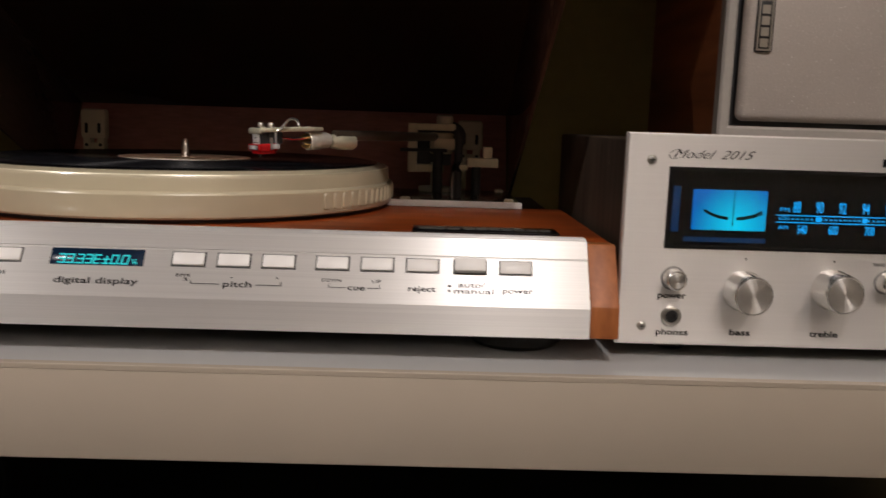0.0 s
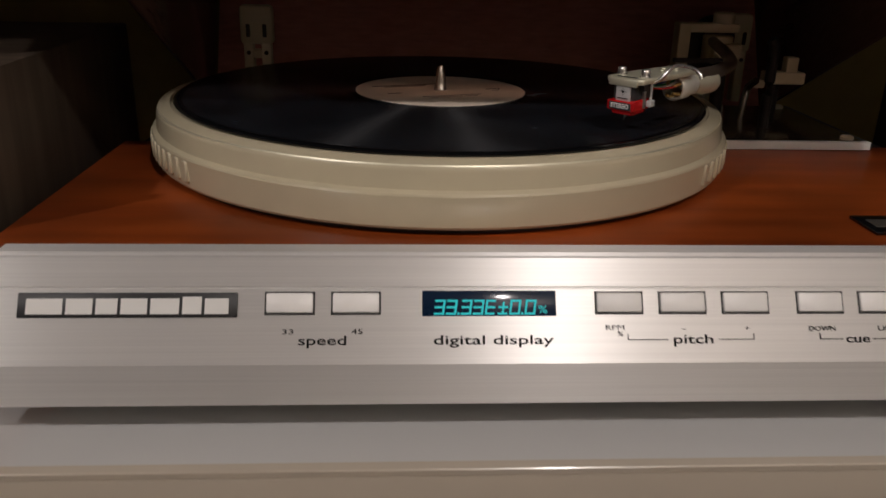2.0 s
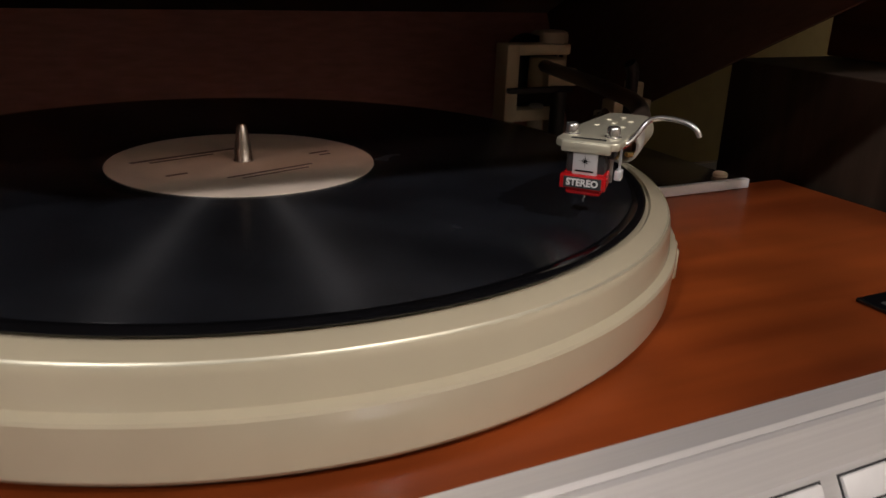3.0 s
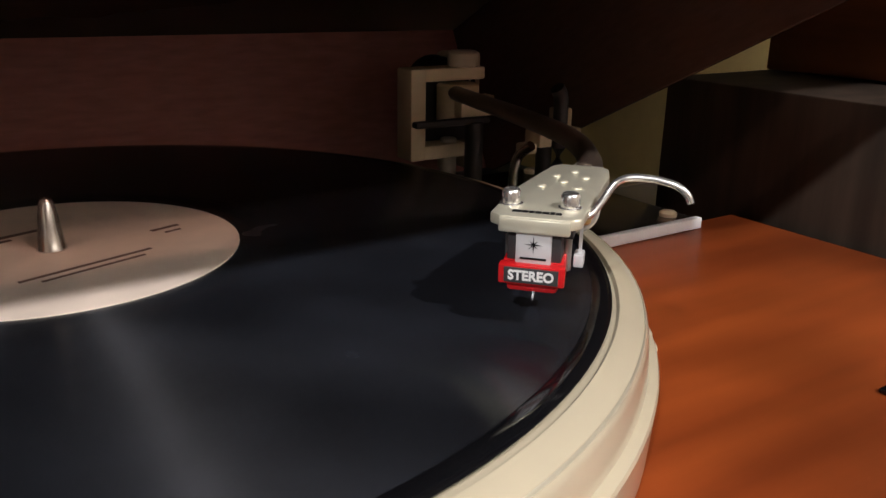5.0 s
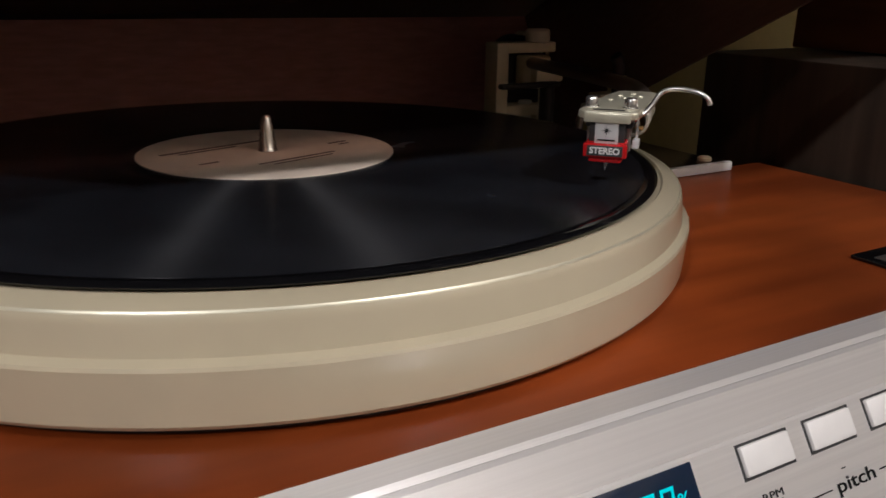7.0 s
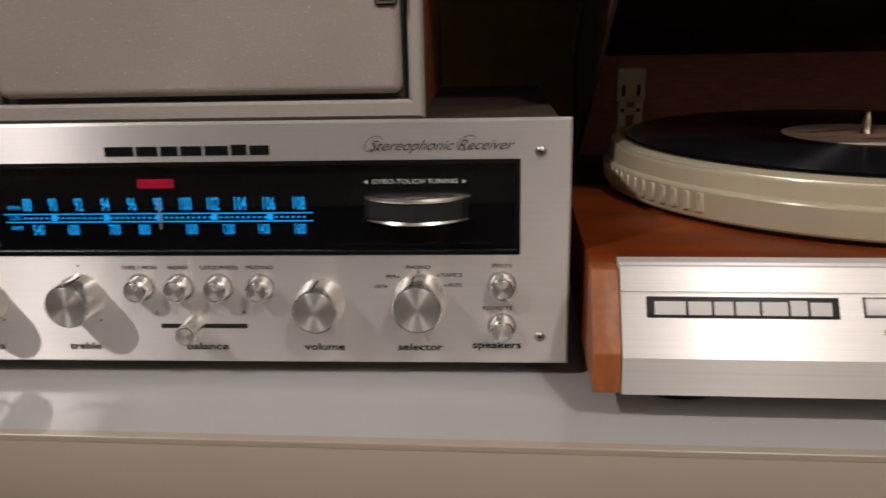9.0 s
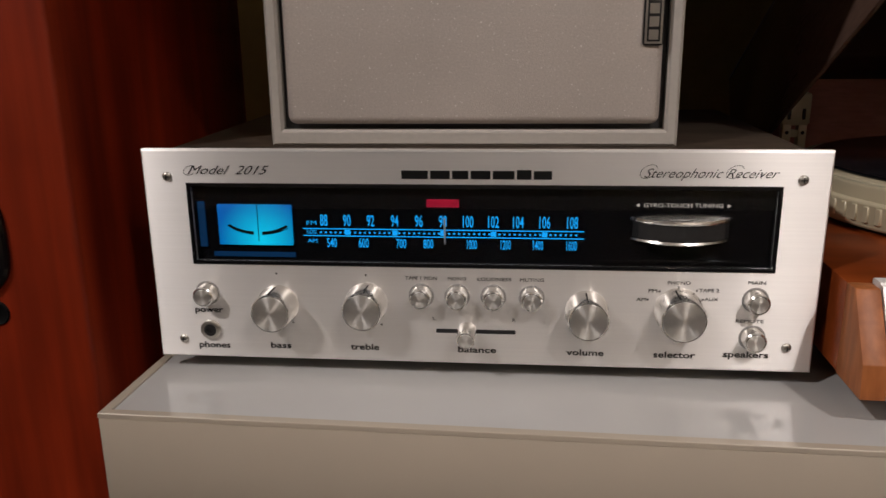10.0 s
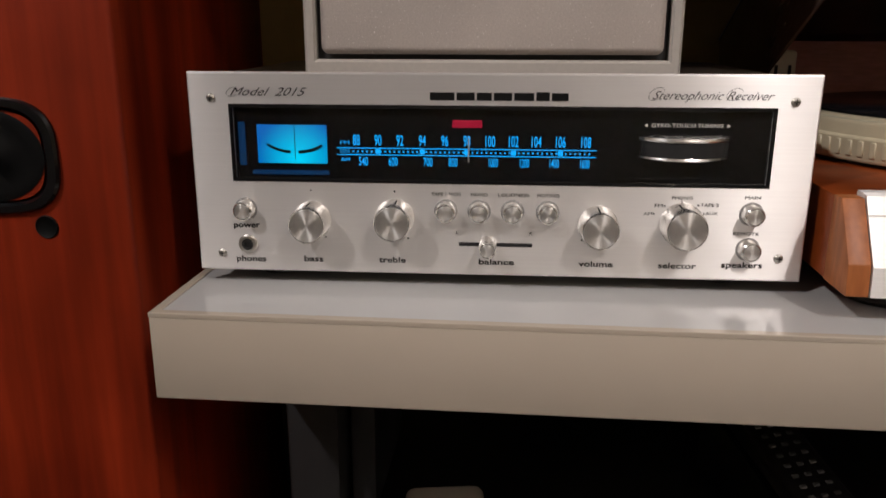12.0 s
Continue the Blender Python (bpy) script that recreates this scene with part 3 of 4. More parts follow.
    part("jack_washer", lathe([(0.0022, 0.0022), (0.0036, 0.0021), (0.0036, 0.0005), (0.0022, 0.0005)], 28, True), RUBBER, jack)
    part("jack_hole", drum(0.0024, 0.0002, 0.0010, 0.0001, 20), BLACK, jack)
    for s, u, v, w in (("power", 0.0310, 0.0292, 0.0165), ("phones", 0.0325, 0.0075, 0.0185), ("bass", 0.0720, 0.0082, 0.0120), ("treble", 0.1210, 0.0085, 0.0165), ("balance", 0.1850, 0.0085, 0.0215), ("volume", 0.2450, 0.0085, 0.0205), ("selector", 0.2935, 0.0085, 0.0225), ("speakers", 0.3315, 0.0098, 0.0240)):
        words(ob, s, u, v, 0.0050, INK, width=w, bold=0.00008)
    for s, u, v, w in (("TAPE 1 MON", 0.1540, 0.0503, 0.0175), ("MONO", 0.1740, 0.0503, 0.0100), ("LOUDNESS", 0.1945, 0.0503, 0.0185), ("MUTING", 0.2150, 0.0503, 0.0130), ("MAIN", 0.3340, 0.0510, 0.0090), ("REMOTE", 0.3320, 0.0292, 0.0145),
                       ("AM", 0.2740, 0.0405, 0.0050), ("FM", 0.2800, 0.0455, 0.0046), ("PHONO", 0.2935, 0.0502, 0.0120), ("TAPE 2", 0.3095, 0.0462, 0.0105), ("AUX", 0.3110, 0.0412, 0.0070), ("L", 0.1610, 0.0268, 0.0014), ("R", 0.2055, 0.0268, 0.0016)):
        words(ob, s, u, v, 0.0027, INK, width=w)
    for u, v in ((0.0720, 0.0515), (0.1230, 0.0515), (0.0800, 0.0225), (0.1310, 0.0225), (0.2360, 0.0235), (0.2775, 0.0405), (0.2835, 0.0453), (0.2935, 0.0480), (0.3030, 0.0460), (0.3065, 0.0410)):
        part("scale_dot", drum(0.00055, 0, 0.0002, 0.00005, 10), INK, ob, "", FRONT_AT(u, 0, v))
    return ob


left_receiver = receiver()
right_receiver = copy_thing(left_receiver, pose(0.1860, 0.5715, 0.6085))
left_receiver.matrix_basis = pose(-0.6815, 0.5895, 0.6085, 0, 0, 1.5)
for ob in (left_receiver, right_receiver):
    tagged(ob, group="receivers beside the turntable")


# ---- small loudspeakers on the receivers ----
def small_loudspeaker():
    """Lies on its side; its badge stands upright at the left end, x from 0."""
    w, d, h = 0.2330, 0.176, 0.168
    ob = thing("bookshelf_loudspeaker", pose(0, 0, 0), "small loudspeaker with silver-grey front and teak cabinet, on a receiver", "loudspeaker")
    part("cabinet", box(0.0015, w - 0.0015, 0.008, d, 0.001, h - 0.001, 0.0015), TEAK, ob, "teak veneered cabinet")
    part("front_frame", plate_with_hole(w, h, 0.010, 0.0075, w - 0.0075, 0.0095, h - 0.0095, 0.0016), GREY_FRAME, ob, "pale grey front frame")
    # groove floor in dark grey, so its shade is partly in the colour
    part("grille_recess", box(0.0077, w - 0.0077, 0.0062, 0.0095, 0.0097, h - 0.0097), DARKGREY, ob)
    part("grille", box(0.0108, w - 0.0108, -0.0034, 0.0060, 0.0128, h - 0.0128, 0.0050, 5), GREY_CLOTH, ob, "sparkling silver-grey grille panel")
    badge = part("badge", box(0.0175, 0.0285, -0.0048, -0.0034, 0.0555, 0.0885, 0.0014), BLACK, ob, "upright black and silver badge")
    part("badge_border", plate_with_hole(0.0094, 0.0314, 0.0006, 0.0012, 0.0082, 0.0012, 0.0302, 0.0002), STEEL, badge, "", pose(0.0183, -0.0052, 0.0563))
    part("badge_mark", merge(*[box(0.0205, 0.0255, -0.0053, -0.0047, 0.0585 + 0.0068 * k, 0.0585 + 0.0068 * k + 0.0052) for k in range(4)]), STEEL, badge, "plain silver blocks in place of the maker name")
    return ob


right_speaker = small_loudspeaker()
left_speaker = copy_thing(right_speaker, pose(-0.6205, 0.6310, 0.7262, 0, 0, 1.5))
right_speaker.matrix_basis = pose(0.2590, 0.6390, 0.7262)
for o in left_speaker.children_recursive:
    if o.name.startswith("badge") and o.parent == left_speaker:
        o.location.x = 0.1930
for ob in (left_speaker, right_speaker):
    tagged(ob, group="small loudspeakers on the receivers")


# ---- turntable ----
TX0, TX1 = -0.2950, 0.1665          # metal front
WX0, WX1 = -0.3075, 0.1830          # wooden plinth
TOP = 0.6655
CX, CY, REC_Z = -0.118, 0.762, 0.6990
TILT_FACE = 32.2


def on_face(x, s, lift=0.0):
    """A place on the sloping front, s metres down from its top edge, facing out."""
    a = radians(TILT_FACE)
    y, z = 0.5735 - s * math.sin(a), 0.6672 - s * math.cos(a)
    return pose(x, y - lift * math.cos(a), z + lift * math.sin(a), 90 - TILT_FACE, 0, 0)


def segments(ch, w, h):
    """A slanted display character lit on a grid of three columns and five rows, its lower left corner at the origin."""
    t = 0.00085
    xs = (0, w) if ch == "." else (0, (w - t) / 2, (w + t) / 2, w) if ch == "\u00b1" else (0, t, w - t, w)
    ys = (0, t, (h - t) / 2, (h + t) / 2, h - t, h) if ch != "." else (0, w)
    lit = {"3": "111 001 111 001 111", "E": "111 100 111 100 111", "0": "111 101 101 101 111", ".": "1", "\u00b1": "111 010 111 010 000"}[ch].split()
    bm, at = bmesh.new(), {}
    for r, row in enumerate(lit):
        for c, on in enumerate(row):
            if on == "1":
                corners = [(c + i, r + j) for i, j in ((0, 0), (1, 0), (1, 1), (0, 1))]
                for i, j in corners:
                    if (i, j) not in at:
                        at[i, j] = bm.verts.new((xs[i] + 0.14 * ys[j], ys[j], 0.0002))
                bm.faces.new([at[k] for k in corners])
    return bm


def turntable():
    ob = thing("turntable", pose(0, 0, 0), "cherry wood turntable with silver front, open smoked lid, on shelf", "turntable")
    part("plinth", slab([(WX0, 0.5850), (WX1, 0.5850), (WX1, 0.7680), (WX0, 0.7680)], 0.6160, TOP, 0.0015), CHERRY, ob, "reddish cherry veneered plinth")
    part("rear_plinth", box(WX0 + 0.004, WX1 - 0.004, 0.7690, 0.9350, 0.6180, 0.6600, 0.002), BLACK, ob, "black rear section under the lid")
    side = [(0.5850, TOP), (0.5735, 0.6658), (0.5530, 0.6335), (0.5513, 0.6160), (0.5850, 0.6155)]
    part("end_cheek", prism(side, WX0, TX0 - 0.0004, 0.0006), CHERRY_END, ob, "end-grain cherry cheek")
    part("end_cheek", prism(side, TX1 + 0.0004, WX1, 0.0006), CHERRY_END, ob, "end-grain cherry cheek")
    front = [(0.5860, 0.6664), (0.5848, 0.6682), (0.5765, 0.6682), (0.5752, 0.6672), (0.5742, 0.6676), (0.5728, 0.6672), (0.5672, 0.6577), (0.5676, 0.6571), (0.5668, 0.6566), (0.5515, 0.6325), (0.5503, 0.6160), (0.5846, 0.6152), (0.5846, 0.6640)]
    part("front_panel", prism(front, TX0, TX1), ALU_TT, ob, "brushed silver front panel", angle=12)
    part("underside", box(WX0 + 0.03, WX1 - 0.03, 0.5800, 0.9200, 0.6085, 0.6150, 0.002), BLACK, ob, "black bottom tray")
    for x in (-0.262, 0.131):
        for y in (0.605, 0.895):
            part("foot", lathe([(0, 0.600), (0.026, 0.600), (0.029, 0.603), (0.028, 0.608), (0.022, 0.6155), (0, 0.6155)], 36), RUBBER, ob, "black rubber foot", pose(x, y, 0))
    # maker plate
    plate = part("maker_plate", box(-0.0405, 0.0405, -0.0047, 0.0047, -0.0002, 0.0008, 0.0003), BLACK, ob, "black maker plate with silver blocks", on_face(-0.2435, 0.0185))
    wordmark(0.0745, 0.0066, WHITE_INK, plate, pose(0, -0.0002, 0.0009), "plain white block of the maker mark")
    # keys
    for k, x in enumerate((-0.1835, -0.1585, -0.0570, -0.0320, -0.0070, 0.0230, 0.0480, 0.0733, 0.1000, 0.1255)):
        up = 0.0042 if k == 8 else 0.0013
        part("key_bezel", plate_with_hole(0.0190, 0.0090, 0.0009, 0.0008, 0.0182, 0.0008, 0.0082, 0.0002), DARKGREY, ob, "thin dark key surround", on_face(x, 0.0179) @ pose(-0.0095, -0.0045, 0.0003, -90, 0, 0))
        part("key", box(-0.0088, 0.0088, -0.0038, 0.0038, -0.0005, up, 0.0007), KEY_SILVER, ob, "pale silver key standing proud" if k == 8 else "pale silver key", on_face(x, 0.0178))
    # display
    disp = part("display_window", box(-0.0258, 0.0258, -0.0049, 0.0049, -0.0004, 0.0005, 0.0002), DISPLAY, ob, "dark blue display window", on_face(-0.1075, 0.0180))
    x = -0.0215
    for ch, w, gap in (("3", 0.0040, 0.0006), ("3", 0.0040, 0.0004), (".", 0.0009, 0.0004), ("3", 0.0040, 0.0006), ("3", 0.0040, 0.0006), ("E", 0.0038, 0.0012), ("\u00b1", 0.0038, 0.0006), ("0", 0.0042, 0.0004), (".", 0.0009, 0.0004), ("0", 0.0042, 0.0008)):
        part("digit" if ch != "." else "decimal_point", segments(ch, w, 0.0058), CYAN, disp, "glowing cyan display character", pose(x, -0.0045, 0.0007))
        x += w + gap
    part("display_sign", lettering("%", 0.0042, CYAN, 0.0, 0.0034), CYAN, disp, "", pose(0.0206, -0.0026, 0.0007))
    # legends
    def legend(body, x, s, size, width, bold=0.0):
        part("lettering", lettering(body, size, INK, 0.0, width, bold=bold), INK, ob, "", on_face(x, s, 0.0003))
    for body, x, s, size, width in (("speed", -0.1710, 0.0322, 0.0050, 0.0180), ("digital display", -0.1060, 0.0322, 0.0050, 0.0460), ("pitch", -0.0285, 0.0322, 0.0050, 0.0155), ("cue", 0.0370, 0.0322, 0.0046, 0.0095), ("reject", 0.0733, 0.0318, 0.0046, 0.0150),
                                    ("auto/", 0.1010, 0.0288, 0.0044, 0.0150), ("manual", 0.1020, 0.0325, 0.0044, 0.0220), ("power", 0.1265, 0.0316, 0.0046, 0.0170)):
        legend(body, x, s, size, width, 0.00004)
    for body, x, s, width in (("33", -0.1840, 0.0288, 0.0042), ("45", -0.1580, 0.0288, 0.0042), ("RPM", -0.0590, 0.0276, 0.0072), ("%", -0.0570, 0.0300, 0.0022), ("-", -0.0320, 0.0280, 0.0016), ("+", -0.0070, 0.0280, 0.0018), ("DOWN", 0.0230, 0.0282, 0.0105), ("UP", 0.0480, 0.0282, 0.0050)):
        legend(body, x, s, 0.0027, width)
    for x0, x1 in ((-0.0540, -0.0385), (-0.0185, -0.0045), (0.0220, 0.0310), (0.0430, 0.0500)):
        part("legend_line", box(x0, x1, -0.00015, 0.00015, 0.0, 0.0002), INK, ob, "", on_face(0, 0.0322, 0.0002))
    for x0 in (-0.0541, -0.0046, 0.0219, 0.0501):
        part("legend_line", box(x0 - 0.00015, x0 + 0.00015, 0.0, 0.0022, 0.0, 0.0002), INK, ob, "", on_face(0, 0.0322, 0.0002))
    for s, up in ((0.0295, 0.0), (0.0325, 0.0)):
        part("legend_mark", box(-0.0008, 0.0008, -0.0006, 0.0006, 0, 0.0002), INK, ob, "", on_face(0.0885, s, 0.0002))
    # name badge on the deck
    badge = part("deck_badge", box(0.0660, 0.1560, 0.6040, 0.6275, TOP, TOP + 0.0016, 0.0005), GLOSS_BLACK, ob, "black deck badge with silver writing bars")
    part("badge_text", merge(box(0.070, 0.086, 0.6115, 0.6205, TOP + 0.0014, TOP + 0.0019), box(0.0875, 0.095, 0.6115, 0.6150, TOP + 0.0014, TOP + 0.0019), *[box(0.0980 + 0.0078 * k, 0.1045 + 0.0078 * k, 0.6125, 0.6195, TOP + 0.0014, TOP + 0.0019) for k in range(7)]), STEEL, badge, "silver writing as plain bars")
    # platter
    platter = part("platter", lathe([(0, 0.6682), (0.1590, 0.6682), (0.1616, 0.6686), (0.1624, 0.6698), (0.1634, 0.6835), (0.1630, 0.6844), (0.1616, 0.6852), (0.1608, 0.6856), (0.1601, 0.6930), (0.1598, 0.6946), (0.1593, 0.6955), (0.1585, 0.6960), (0.1560, 0.6968), (0.1536, 0.6977), (0.1529, 0.6978), (0.1522, 0.6968), (0, 0.6966)], 160), CREAM, ob, "cream enamelled platter", pose(CX, CY, 0), 24)
    part("platter_gap", lathe([(0.1480, 0.6662), (0.1585, 0.6662), (0.1585, 0.6683), (0.1480, 0.6683)], 120, True), BLACK, platter)
    part("platter_groove", lathe([(0.1588, 0.6950), (0.1595, 0.6950), (0.15935, 0.69562), (0.1590, 0.6960)], 140, True), PEARL, platter, "thin polished line round the rim")
    ribs = []
    for side in (0, 180):
        for k in range(26):
            a = radians(side - 40 + k * 3.2)
            ribs.append(moved(box(-0.0008, 0.0014, -0.0022, 0.0022, 0.6722, 0.6828, 0.0006, 1), Matrix.Rotation(a, 4, "Z") @ Matrix.Translation((0.1628, 0, 0))))
    tagged(part("strobe_ribs", merge(*ribs), CREAM, platter, "cream strobe ribs along the platter edge"), kind="stuff")
    spindle = part("spindle", lathe([(0, 0.6960), (0.0040, 0.6992), (0.0040, 0.6998), (0.0036, 0.7004), (0.0030, 0.7060), (0.0019, 0.7125), (0.0012, 0.7136), (0, 0.7138)], 28), KNOB_SIDE, platter, "polished steel spindle")
    # motor plate of the arm
    base = part("arm_base_plate", slab([(0.0420, 0.7620), (0.1490, 0.7620), (0.1490, 0.8800), (0.0420, 0.8800)], TOP + 0.0002, 0.6698, 0.0006), DARK_STEEL, ob, "dark polished tonearm base plate")
    part("plate_edge", box(0.0420, 0.1495, 0.7580, 0.7618, TOP + 0.0002, 0.6708, 0.0006), KEY_SILVER, base, "bright front edge of the plate")
    for x, y in ((0.0560, 0.7680), (0.1400, 0.7700), (0.1400, 0.8700)):
        part("plate_screw", lathe([(0, 0), (0.0040, 0), (0.0040, 0.0016), (0.0030, 0.0024), (0, 0.0026)], 24), CREAM_RIM, base, "", pose(x, y, 0.6700))
    return ob


deck = turntable()


def tonearm(ob):
    px, py = 0.0800, 0.8640
    arm = part("tonearm", tube([(0.0078, 0.6880, 0.7208), (0.0220, 0.7010, 0.7208), (0.0430, 0.7330, 0.7206), (0.0590, 0.7800, 0.7200), (0.0710, 0.8260, 0.7195), (0.0830, 0.8720, 0.7190)], 0.0036, 16), ARM_BROWN, ob, "curved tonearm tube")
    collar = part("arm_collar", moved(lathe([(0, -0.011), (0.0052, -0.011), (0.0058, -0.009), (0.0058, 0.002), (0.0050, 0.006), (0.0044, 0.009), (0, 0.009)], 28), Matrix.Rotation(radians(-48), 4, "Z") @ Matrix.Rotation(radians(90), 4, "X")), PEARL, arm, "bright locking collar", pose(0.0120, 0.6920, 0.7165))
    # gimbal
    part("arm_post", merge(moved(drum(0.0042, 0.6690, 0.6960, 0.0005, 24), pose(px, py, 0)), moved(drum(0.0150, 0.6690, 0.6740, 0.001, 36), pose(px, py, 0))), SILVER_SHELL, ob, "bright silver pivot post")
    x0, x1, z0, z1 = 0.0545, 0.0975, 0.6870, 0.7312
    gim = part("gimbal_frame", merge(box(x0, x0 + 0.0085, py - 0.006, py + 0.008, z0, z1, 0.001), box(x0 + 0.008, x1, py - 0.006, py + 0.008, z1 - 0.0062, z1, 0.001), box(x0 + 0.008, x1 - 0.010, py - 0.006, py + 0.008, z0, z0 + 0.0070, 0.001)), BEIGE, ob, "beige metal gimbal frame")
    part("gimbal_screw", moved(drum(0.0075, z1 - 0.0005, z1 + 0.0075, 0.0012, 28), pose(x0 + 0.0330, py, 0)), CREAM_RIM, gim, "ivory adjusting knob")
    part("bearing_housing", merge(moved(drum(0.0105, 0.7040, 0.7230, 0.001, 32), pose(px + 0.005, py, 0)), box(px - 0.002, px + 0.018, py - 0.014, py - 0.006, 0.7080, 0.7180, 0.001)), BEIGE, gim, "round bearing housing")
    # black sheet put in for the shade inside the gimbal
    part("bearing_shadow_plate", box(x0 + 0.0085, x1 - 0.003, py + 0.006, py + 0.010, z0 + 0.006, z1 - 0.006), BLACK, gim)
    weight = part("counterweight", moved(lathe([(0, 0), (0.0135, 0), (0.0145, 0.001), (0.0145, 0.020), (0.0135, 0.022), (0, 0.022)], 40), pose(px + 0.010, py + 0.020, 0.7190, -90, 0, -14)), BLACK, arm, "black counterweight")
    rest = part("arm_rest", merge(box(0.1080, 0.1350, 0.8260, 0.8380, 0.6945, 0.7025, 0.001), box(0.1215, 0.1295, 0.8275, 0.8365, 0.7020, 0.7125, 0.001), box(0.1010, 0.1085, 0.8280, 0.8360, 0.6915, 0.6965, 0.001)), BEIGE, ob, "beige arm rest bracket")
    part("rest_post", moved(drum(0.0040, 0.6700, 0.6950, 0.0004, 20), pose(0.1160, 0.8320, 0)), BLACK, rest)
    clip = part("arm_clip", tube([(0.0990, 0.8020, 0.6700), (0.0990, 0.8020, 0.7140), (0.0985, 0.8020, 0.7230), (0.0960, 0.8020, 0.7270)], 0.0034, 12), BLACK, ob, "small black arm clip")
    lever = part("cue_lever", tube([(0.0950, 0.8300, 0.6700), (0.0960, 0.8280, 0.6900), (0.0980, 0.8200, 0.6980)], 0.0025, 10), CHROME, ob, "chrome cue lever")
    part("lift_bar", merge(box(0.0480, 0.0900, 0.8420, 0.8470, 0.7060, 0.7090, 0.0008), moved(drum(0.0045, 0.6700, 0.7070, 0.0004, 20), pose(0.0820, 0.8445, 0))), BLACK, ob, "black arm lift bar")


def headshell(ob):
    """Local axes: x from the tip back along the shell, y to the record's middle side, z up."""
    A = 42.0
    shell = part("headshell", slab([(0.0, -0.0074), (0.0018, -0.0098), (0.0200, -0.0112), (0.0380, -0.0128), (0.0450, -0.0122), (0.0470, -0.0100), (0.0470, 0.0000), (0.0450, 0.0022), (0.0380, 0.0040), (0.0200, 0.0082), (0.0018, 0.0098), (0.0, 0.0074)], -0.0013, 0.0013, 0.0006), PEARL, ob, "pearly metal headshell",
                 pose(-0.0395, 0.6520, 0.7234, 0, -2.0, A))
    for x, y in ((0.0245, -0.0062), (0.0245, 0.0022), (0.0295, -0.0024), (0.0345, -0.0072), (0.0345, 0.0000), (0.0395, -0.0040)):
        part("shell_rivet", lathe([(0, 0.0011), (0.0013, 0.0011), (0.0011, 0.0016), (0.0006, 0.0018), (0, 0.0018)], 18), PEARL, shell, "", pose(x, y, 0))
    for y in (-0.0064, 0.0064):
        part("mounting_screw", lathe([(0, 0.0012), (0.0026, 0.0012), (0.0026, 0.0016), (0.0021, 0.0018), (0.0021, 0.0042), (0.0017, 0.0047), (0, 0.0047)], 24), KNOB_SIDE, shell, "bright mounting screw", pose(0.0085, y, 0))
        part("screw_shank", drum(0.0010, -0.0130, 0.0012, 0.0002, 14), STEEL, shell, "", pose(0.0085, y, 0))
    wordmark(0.0105, 0.0014, INK, shell, pose(0.0034, 0, 0.0014, 0, 0, -90))
    part("finger_lift", tube([(0.0095, -0.0085, -0.0008), (0.0110, -0.0105, -0.0006), (0.0135, -0.0128, 0.0020), (0.0155, -0.0150, 0.0054), (0.0158, -0.0178, 0.0070), (0.0155, -0.0225, 0.0073), (0.0146, -0.0275, 0.0066), (0.0140, -0.0302, 0.0050), (0.0138, -0.0313, 0.0030)], 0.00085, 12), KNOB_SIDE, shell, "thin curved silver finger lift")
    part("shell_neck", moved(lathe([(0.0050, -0.0070), (0.0058, -0.0070), (0.0063, -0.0064), (0.0063, 0.0020), (0.0056, 0.0032), (0.0056, 0.0085), (0.0044, 0.0110), (0.0, 0.0110), (0.0, 0.0060), (0.0050, 0.0060)], 32, True), pose(0.0440, -0.0048, -0.0079, 0, 90, 0)), SILVER_SHELL, shell, "hollow round headshell connector")
    for k in range(5):
        a = radians(72 * k)
        part("contact_wire", tube([(0.0330, -0.0048 + 0.0030 * math.cos(a), -0.0079 + 0.0030 * math.sin(a)), (0.0380, -0.0048 + 0.0046 * math.cos(a), -0.0079 + 0.0046 * math.sin(a)), (0.0490, -0.0048 + 0.0030 * math.cos(a), -0.0079 + 0.0030 * math.sin(a))], 0.0008, 8), GOLD, shell, "gilt contact wire in the connector")
    part("shell_lip", box(-0.0004, 0.0012, -0.0076, 0.0076, -0.0024, 0.0009, 0.0005), PEARL, shell, "turned-down front lip")
    cart = part("cartridge", merge(box(0.0016, 0.0175, -0.0058, 0.0058, -0.0092, -0.0014, 0.0004), box(0.0060, 0.0125, -0.0078, 0.0078, -0.0050, -0.0014, 0.0004)), DARKGREY, shell, "slim dark pickup cartridge")
    part("cartridge_face", box(0.0006, 0.0016, -0.0038, 0.0038, -0.0094, -0.0014, 0.0002), CART_GREY, cart, "silver front with a dark star")
    star = bmesh.new()
    tips = [(0.0021 if k % 4 == 0 else 0.0014 if k % 2 == 0 else 0.0004) for k in range(16)]
    star.faces.new([star.verts.new((r * math.cos(2 * math.pi * k / 16), r * math.sin(2 * math.pi * k / 16), 0)) for k, r in enumerate(tips)])
    part("star_mark", star, INK, cart, "", pose(0.0005, 0, -0.0050, 90, 0, -90))
    part("tiny_mark", box(-0.0028, 0.0028, -0.00025, 0.00020, -0.00008, 0.00008), INK, cart, "", pose(0.0005, 0, -0.0081, 90, 0, -90))
    red = part("stylus_holder", merge(box(-0.0012, 0.0016, -0.0071, 0.0071, -0.0136, -0.0092, 0.0004), box(0.0014, 0.0130, -0.0066, 0.0066, -0.0140, -0.0088, 0.0006), box(0.0002, 0.0125, -0.0056, 0.0056, -0.0158, -0.0134, 0.0010)), RED, cart, "red stylus holder with white lettering")
    part("word_plate", box(-0.0015, -0.0010, -0.0058, 0.0058, -0.0131, -0.0097, 0.0001), DARKGREY, red)
